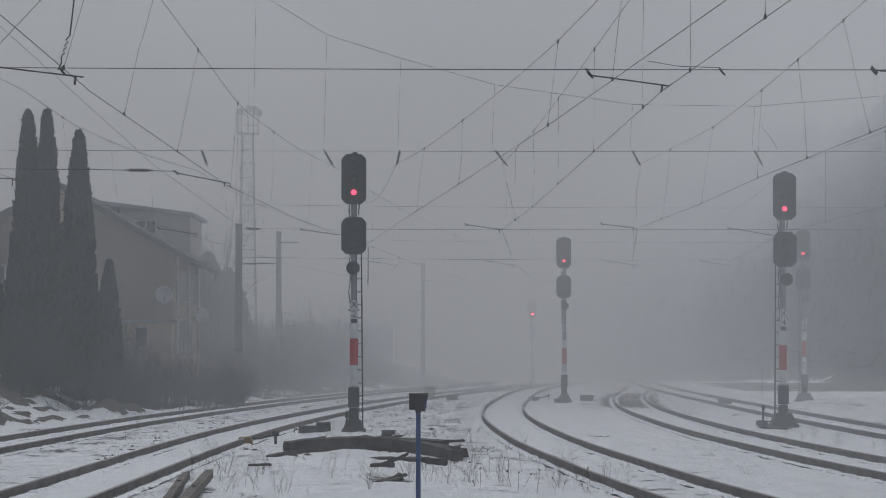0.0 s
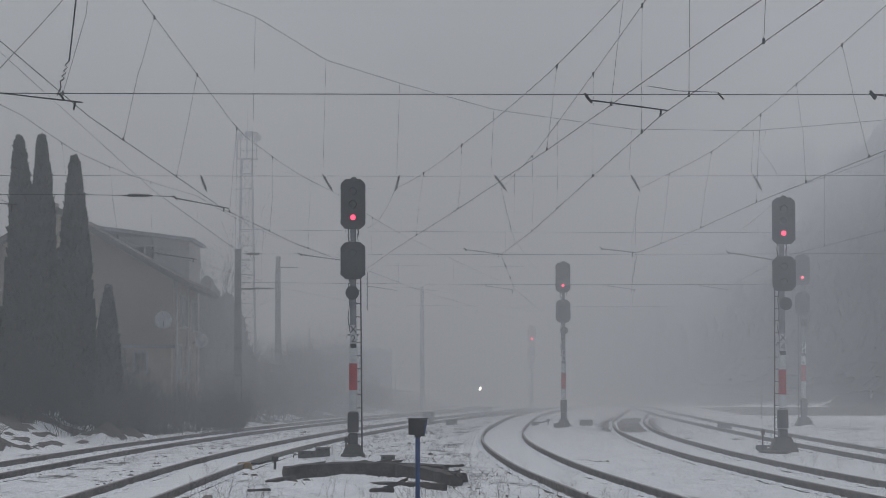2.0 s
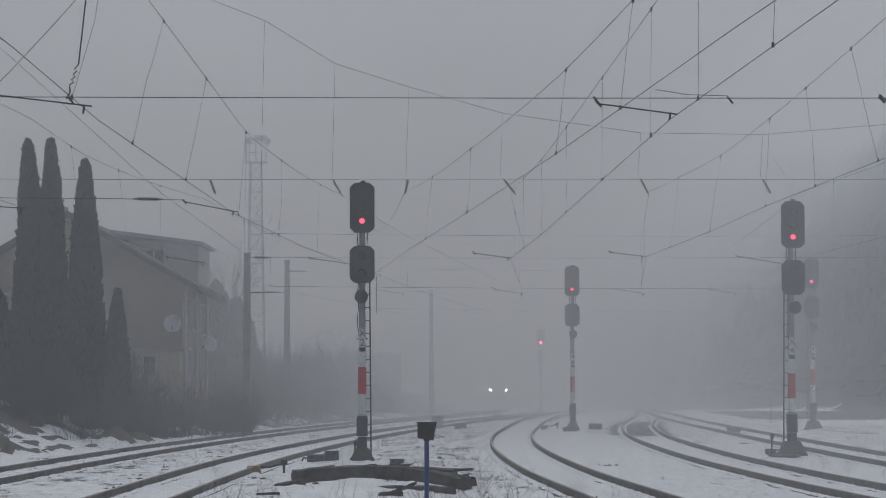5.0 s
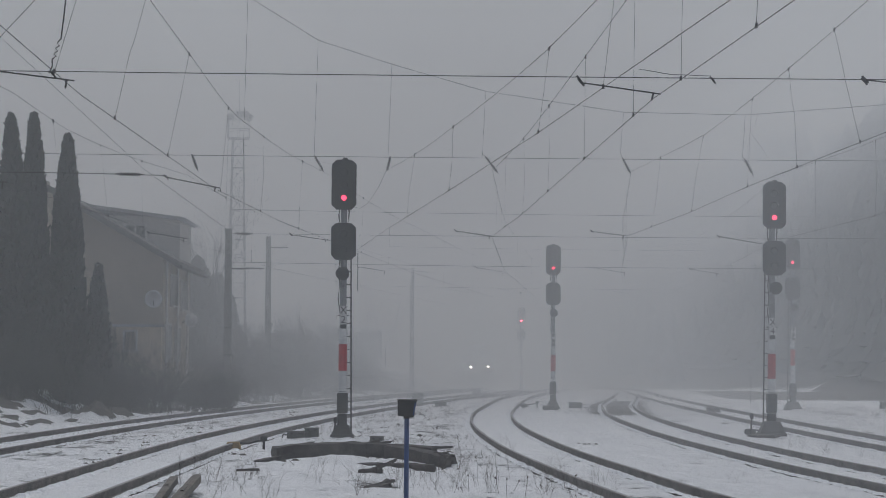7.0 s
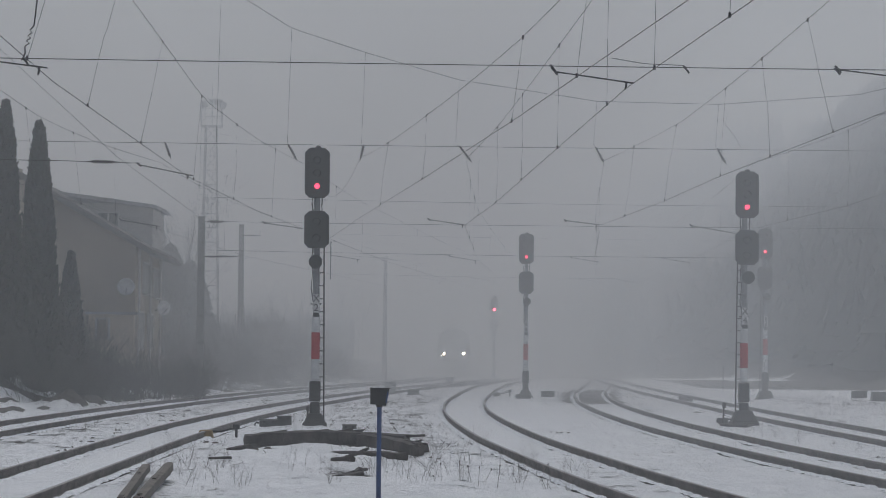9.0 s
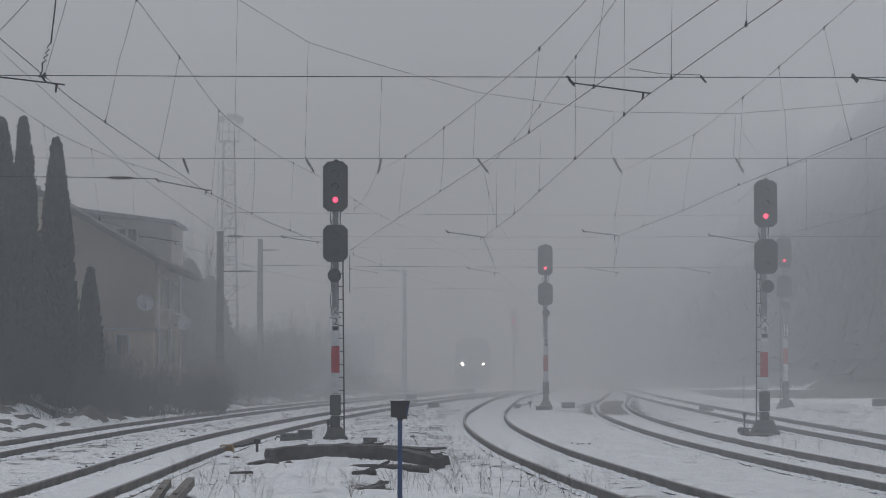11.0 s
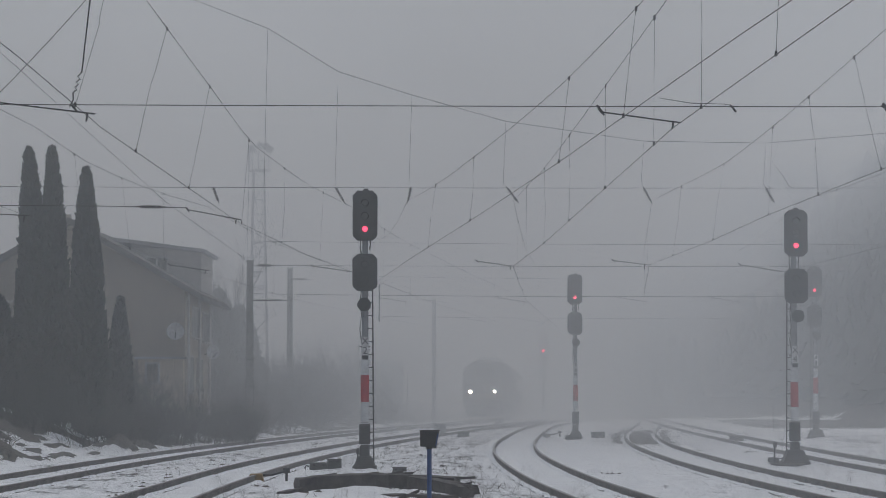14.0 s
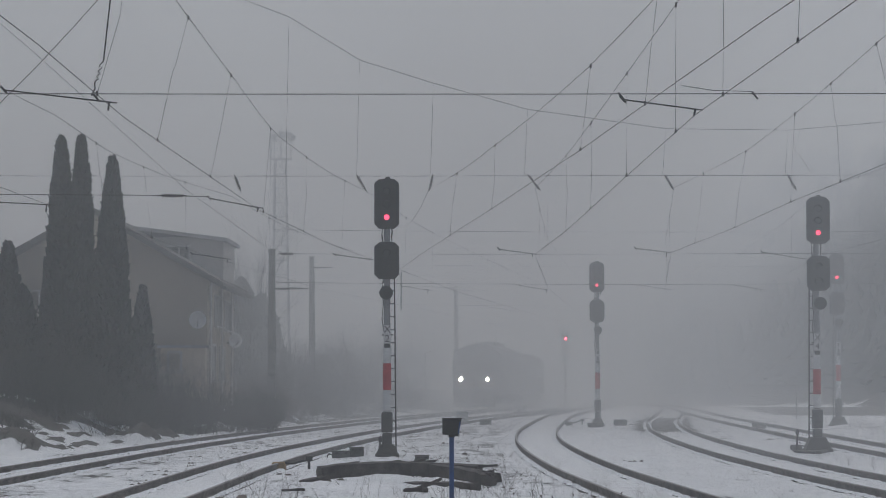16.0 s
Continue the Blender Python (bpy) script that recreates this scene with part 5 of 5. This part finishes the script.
def trackside_box(x, y, w, d, h, label, material, lid=0.03, name="trackside_box", rz=0.0, pipe=False):
    o = thing(name, x, y, ground_z(x, y), label, "trackside box", "", rz)
    box_part("case", (0, 0, h / 2 - 0.03), (w, d, h + 0.06), material, o, "", 0.015, 0.94)
    box_part("lid", (0, 0, h + lid / 2 + 0.002), (w * 1.04, d * 1.04, lid), material, o, "", 0.006)
    box_part("hinge", (w * 0.25, -d / 2 - 0.01, h - 0.03), (0.06, 0.02, 0.05), M_IRON, o)
    box_part("hinge", (-w * 0.25, -d / 2 - 0.01, h - 0.03), (0.06, 0.02, 0.05), M_IRON, o)
    if pipe:
        bm = fresh()
        add_tube(bm, [(-w / 2, 0, h * 0.6), (-w / 2 - 0.08, 0, h * 0.75), (-w / 2 - 0.12, 0, h * 0.4), (-w / 2 - 0.1, 0, -0.02)], 0.022, 6)
        part("cable", bm, M_IRON, o)
    return o


trackside_box(-3.70, 69.6, 0.50, 0.4, 0.19, "dark low metal box beside a signal", M_GREYBOX, 0.03, "trackside_box", 5, True)
trackside_box(-3.28, 69.9, 0.40, 0.35, 0.28, "dark low metal box beside a signal", M_GREYBOX)
trackside_box(-1.44, 67.5, 0.38, 0.35, 0.13, "small flat dark box in the snow", M_GREYBOX)
trackside_box(-0.70, 128.0, 0.62, 0.5, 0.55, "pale trackside cabinet fading in fog", M_PALEBOX)
trackside_box(0.43, 119.5, 0.56, 0.5, 0.27, "dark low box on thawed ground", M_GREYBOX)
trackside_box(2.95, 166.0, 0.6, 0.6, 0.45, "distant low pale box between tracks", M_PALEBOX)
trackside_box(6.75, 119.5, 0.62, 0.5, 0.28, "dark box in the snow beside a signal", M_GREYBOX, 0.03, "trackside_box", -8)
trackside_box(5.35, 114.5, 0.70, 0.5, 0.20, "low dark box at the foot of a signal", M_BASE)
trackside_box(12.4, 112.0, 0.6, 0.5, 0.22, "dark box between tracks", M_GREYBOX)
trackside_box(22.3, 124.5, 0.7, 0.6, 0.36, "dark concrete block in the snow", M_BASE)
trackside_box(21.75, 116.2, 0.75, 0.6, 0.44, "dark concrete block in the snow", M_BASE)
trackside_box(9.55, 73.2, 0.95, 0.30, 0.09, "weathered wooden cable cover at a signal's foot", M_OLDWOOD, 0.02, "cable_cover", -35)


def point_detector(x, y, reach, label, rz=0.0, case=M_YELLOW):
    """A small casing at the rail with a rod to a short stand."""
    o = thing("point_detector", x, y, ground_z(x, y), label, "point detector", "", rz)
    box_part("case", (0, 0, 0.10), (0.36, 0.30, 0.20), case, o, "", 0.03, 0.85)
    bm = fresh()
    add_tube(bm, [(0.15, 0, 0.17), (reach * 0.5, 0, 0.16), (reach * 0.8, 0, 0.22), (reach, 0, 0.24)], 0.025, 6)
    part("rod", bm, M_IRON, o)
    box_part("stand", (reach, 0, 0.11), (0.06, 0.05, 0.30), M_IRON, o)
    box_part("stand_head", (reach, 0, 0.28), (0.16, 0.12, 0.11), M_IRON, o, "", 0.02)


point_detector(-4.70, 60.6, 0.72, "ochre casing beside the rail with an iron rod")
point_detector(4.4, 121.0, 0.62, "dark casing beside the rail with an iron rod", 0, M_GREYBOX)
point_detector(9.55, 76.3, 0.55, "dark casing beside the rail with an iron rod", 0, M_GREYBOX)


def thin_stake(x, y, h, label):
    o = thing("stake", x, y, ground_z(x, y), label, "stake")
    rod_part("shaft", (0, 0, -0.05), (0.02, 0, h), 0.03, M_IRON, o, 0.025, 6)
    box_part("top_plate", (0.02, -0.03, h - 0.1), (0.10, 0.02, 0.14), M_IRON, o)


thin_stake(17.3, 138.0, 1.5, "thin dark stake in the snow, faint in fog")
thin_stake(-2.75, 72.4, 0.55, "short thin wire stake beside a box")
thin_stake(9.4, 74.9, 0.7, "short thin stake beside a signal's foot")


# ---------------------------------------------------------------- train
def build_bogie(parent, y):
    b = box_part("bogie", (0, y, 0.62), (2.3, 3.2, 0.42), M_LOCO_ROOF, parent, "dark bogie frame", 0.05)
    for dy in (-1.15, 1.15):
        for x in (-0.7525, 0.7525):
            rod_part("wheel", (x - 0.06, y + dy, 0.62), (x + 0.06, y + dy, 0.62), 0.45, M_LOCO_ROOF, b, None, 20)
    for x in (-1.16, 1.16):
        box_part("axle_box", (x, y, 0.62), (0.12, 2.7, 0.28), M_LOCO_ROOF, b, "", 0.03)


def body_section(w, top, low, crown):
    """Rounded section of a rail vehicle in x, z."""
    pts = [(-w / 2, low), (w / 2, low), (w / 2, top - crown)]
    for k in range(1, 9):
        a = math.pi * k / 9
        pts.append((w / 2 * math.cos(a), top - crown + crown * math.sin(a)))
    pts.append((-w / 2, top - crown))
    return pts


def loft(bm, sections):
    """Skin over (y, section) pairs, closed at both ends."""
    rings = [[bm.verts.new((x, y, z)) for x, z in s] for y, s in sections]
    n = len(rings[0])
    for a, b in zip(rings, rings[1:]):
        for i in range(n):
            bm.faces.new((a[i], b[i], b[(i + 1) % n], a[(i + 1) % n]))
    bm.faces.new(rings[0])
    bm.faces.new(rings[-1][::-1])


def squeeze(section, fx, cz, fz):
    return [(x * fx, cz + (z - cz) * fz) for x, z in section]


def build_loco():
    """Electric locomotive; its front buffer beam is at y = 0, its body runs back along +y."""
    o = thing("locomotive", 0, 0, 0, "dark grimy electric locomotive with two lit headlights", "locomotive")
    L = 16.5
    full, low = body_section(3.05, 4.45, 1.05, 0.95), body_section(3.05, 4.0, 1.05, 0.55)
    bm = fresh()
    loft(bm, [(0.35, squeeze(full, 0.90, 1.9, 0.90)), (0.75, squeeze(full, 0.985, 1.9, 0.98)), (1.3, full), (2.9, full), (3.4, low), (4.6, low), (5.1, full), (L - 1.3, full), (L - 0.75, squeeze(full, 0.985, 1.9, 0.98)), (L - 0.35, squeeze(full, 0.90, 1.9, 0.90))])
    body = part("body", bm, M_LOCO, o, "dark grey-blue grimy body", True)
    bm = fresh()
    add_box(bm, (0, L / 2, 1.0), (2.7, L - 0.6, 0.32), None, 1.0, 0.04)
    part("underframe", bm, M_LOCO_ROOF, o)
    box_part("waist_band", (0, 0.345, 1.75), (2.55, 0.05, 0.32), M_LOCO_BAND, body, "dull reddish waist band")
    for x in (-0.66, 0.66):
        box_part("windscreen", (x, 0.40, 3.02), (1.08, 0.1, 0.74), M_GLASS, body, "dark windscreen", 0.04, 1.0, Euler((radians(-10), 0, 0)).to_matrix())
        rod_part("wiper", (x, 0.32, 2.66), (x + 0.25, 0.36, 3.2), 0.015, M_IRON, body)
    for x in (-0.9, 0.9):
        lamp = rod_part("headlight", (x, 0.34, 2.08), (x, 0.20, 2.08), 0.12, M_HEADLIGHT, o, None, 18, "glowing white headlight")
        rim = fresh()
        for k in range(18):
            a0, a1 = 6.2832 * k / 18, 6.2832 * (k + 1) / 18
            add_prism(rim, [(x + q * math.cos(a), 2.08 + q * math.sin(a)) for q, a in ((0.123, a0), (0.165, a0), (0.165, a1), (0.123, a1))], 0.22, 0.36)
        part("headlight_rim", rim, M_LOCO, lamp)
        rod_part("tail_lamp", (x * 0.72, 0.36, 2.12), (x * 0.72, 0.28, 2.12), 0.07, M_LOCO_ROOF, o, None, 12)
        buf = rod_part("buffer", (x * 0.97, 0.3, 1.06), (x * 0.97, -0.2, 1.06), 0.10, M_LOCO_ROOF, o, None, 12)
        rod_part("buffer_plate", (x * 0.97, -0.2, 1.06), (x * 0.97, -0.26, 1.06), 0.24, M_LOCO_ROOF, buf, None, 18)
    box_part("buffer_beam", (0, 0.25, 1.05), (2.75, 0.24, 0.42), M_LOCO_ROOF, o, "", 0.02)
    box_part("snow_plough", (0, 0.25, 0.48), (2.4, 0.12, 0.5), M_LOCO_ROOF, o, "", 0.02)
    bm = fresh()
    add_tube(bm, [(0, 0.1, 1.05), (0, -0.15, 1.0), (0, -0.2, 0.7), (0, -0.05, 0.55)], 0.045, 6)
    part("coupling_hook", bm, M_IRON, o)
    for y in (3.6, L - 3.6):
        build_bogie(o, y)
    for side in (-1, 1):
        for k in range(6):
            box_part("side_grille", (side * 1.53, 4.2 + k * 1.6, 3.0), (0.04, 1.2, 0.6), M_LOCO_ROOF, body, "", 0.01)
        box_part("cab_door", (side * 1.53, 1.95, 2.5), (0.04, 0.7, 1.9), M_LOCO, body, "", 0.01)
        rod_part("grab_rail", (side * 1.6, 1.5, 1.5), (side * 1.6, 1.5, 2.7), 0.018, M_IRON, body)
    for y, s in ((5.6, 1.5), (8.3, 2.2), (11.0, 1.5)):
        box_part("roof_box", (0, y + 0.9, 4.5), (1.3, s, 0.35), M_LOCO_ROOF, o, "", 0.05)
    for y in (3.2, L - 3.2):
        pan = fresh()
        for x in (-0.5, 0.5):
            add_rod(pan, (x, y - 0.8, 4.3), (x * 0.8, y + 0.9, 4.42), 0.03, 0.03, 5)
            add_rod(pan, (x * 0.8, y + 0.9, 4.42), (x * 0.9, y - 0.5, 4.55), 0.025, 0.025, 5)
            add_rod(pan, (x, y - 0.8, 4.05), (x, y - 0.8, 4.3), 0.05, 0.05, 6)
        add_rod(pan, (-0.85, y - 0.5, 4.56), (0.85, y - 0.5, 4.56), 0.035, 0.035, 6)
        part("pantograph", pan, M_IRON, o, "folded pantograph")
    rod_part("pantograph_arm", (0.0, 12.3, 4.4), (0.0, 13.6, 5.3), 0.03, M_IRON, o)
    rod_part("pantograph_arm", (0.0, 13.6, 5.3), (0.0, 12.4, 6.05), 0.025, M_IRON, o)
    rod_part("pantograph_head", (-0.8, 12.4, 6.05), (0.8, 12.4, 6.05), 0.035, M_IRON, o)
    return o


def build_coach():
    o = thing("rail_coach", 0, 0, 0, "dark passenger coach fading into fog behind the locomotive", "rail coach", "coaches of the train")
    L = 24.5
    full = body_section(2.9, 4.2, 1.0, 0.75)
    bm = fresh()
    loft(bm, [(0.25, squeeze(full, 0.97, 2.2, 0.98)), (0.45, full), (L - 0.45, full), (L - 0.25, squeeze(full, 0.97, 2.2, 0.98))])
    body = part("body", bm, M_COACH, o, "", True)
    for side in (-1, 1):
        for k in range(10):
            box_part("window", (side * 1.452, 3.4 + k * 1.95, 2.65), (0.03, 1.25, 0.85), M_GLASS, body, "dark coach window", 0.01)
        for y in (1.2, L - 1.2):
            box_part("door", (side * 1.452, y, 2.25), (0.04, 0.8, 2.1), M_LOCO, body, "", 0.01)
    for x in (-0.87, 0.87):
        rod_part("buffer", (x, 0.3, 1.06), (x, -0.1, 1.06), 0.2, M_LOCO_ROOF, o, None, 14)
    box_part("gangway", (0, 0.15, 2.3), (1.1, 0.3, 2.2), M_LOCO_ROOF, o, "", 0.05)
    for y in (3.6, L - 3.6):
        build_bogie(o, y)
    for k in range(6):
        rod_part("roof_vent", (0, 2.5 + 3.9 * k, 4.15), (0, 2.5 + 3.9 * k, 4.35), 0.14, M_LOCO_ROOF, o, 0.18, 10)
    return o


loco = build_loco()
coaches = [build_coach()]
coaches += [copy_thing(coaches[0], pose(0, 0, 0)) for _ in range(2)]


# ---------------------------------------------------------------- sleepers, one by one where the camera sees them nearest
bm = fresh()
add_box(bm, (0, 0, -0.045), (2.5, 0.25, 0.13), None, 0.94)
sleeper_mesh = bpy.data.meshes.new("sleeper")
bm.to_mesh(sleeper_mesh)
bm.free()
sleeper_mesh.materials.append(M_SLEEPER)
for key, (y0, y1) in {"A": (52, 92), "B": (33, 92), "C": (33, 92), "D": (41, 92), "E": (60, 92)}.items():
    rng = random.Random(ord(key) + 5)
    y = 31.0
    while y < y1:
        if y >= y0:
            ob = new("sleeper", sleeper_mesh)
            ob.parent = TRACKS[key]
            way = line_way(key, y)
            ob.matrix_basis = pose(line_x(key, y), y, rng.uniform(-0.075, -0.012), 0, 0, -math.degrees(math.atan2(way.x, way.y)) + rng.uniform(-1, 1))
        y += SLEEPER_GAP


# ---------------------------------------------------------------- what moves
def along(y_front, back):
    """Pose on the train's track of a vehicle whose front is `back` metres behind the train's front."""
    ya = y_front + back
    yb = ya + 12.0
    a, b = Vector((line_x("A", ya), ya, 0)), Vector((line_x("A", yb), yb, 0))
    return pose(a.x, a.y, 0.17 + fall(ya), 0, 0, -math.degrees(math.atan2(b.x - a.x, b.y - a.y)))


# the tall cypresses lean over in a slow gust and come back: seconds and degrees
SWAY = {
    "west": ((0, 0.0), (1, -0.45), (2, -1.75), (3, -2.2), (4, -2.0), (5.2, -1.85), (6.5, -1.7), (8, -1.6), (9, -1.6), (10.3, -1.55), (11.5, -1.5), (13, -1.85), (14.5, -2.4), (15, -1.75), (15.5, -0.8), (16, -0.1)),
    "mid": ((0, 0.0), (1, -0.25), (2, -0.95), (3, -1.4), (3.5, -1.65), (4, -1.3), (5.2, -1.0), (6.5, -0.75), (8, -0.75), (9, -0.9), (10.3, -1.0), (11.5, -1.0), (12.5, -0.6), (13.5, -1.15), (14.5, -1.5), (15.2, -0.75), (16, 0.15)),
    "east": ((0, 0.0), (1, -0.25), (1.5, -1.0), (2.5, -0.6), (3.5, -1.35), (4, -0.8), (5.2, -0.5), (6.5, -0.3), (8, -0.45), (9, -0.6), (10.3, -0.7), (11.5, -0.85), (13, -0.85), (14.5, -1.0), (15, -0.95), (15.5, -0.3), (16, 0.0)),
}


def motions():
    times = [0.5 * k for k in range(33)]
    fronts = [350.0 - 13.6 * t + 0.145 * t * t for t in times]
    walk(loco, [(t, along(y, 0.0)) for t, y in zip(times, fronts)])
    for k, c in enumerate(coaches):
        walk(c, [(t, along(y, 17.0 + 25.2 * k)) for t, y in zip(times, fronts)])
    for tree, key in ((cypress_west, "west"), (cypress_mid, "mid"), (cypress_east, "east")):
        x, y, z = tree.matrix_basis.translation
        walk(tree, [(t, pose(x, y, z, 0, a, 0)) for t, a in SWAY[key]])


motions()
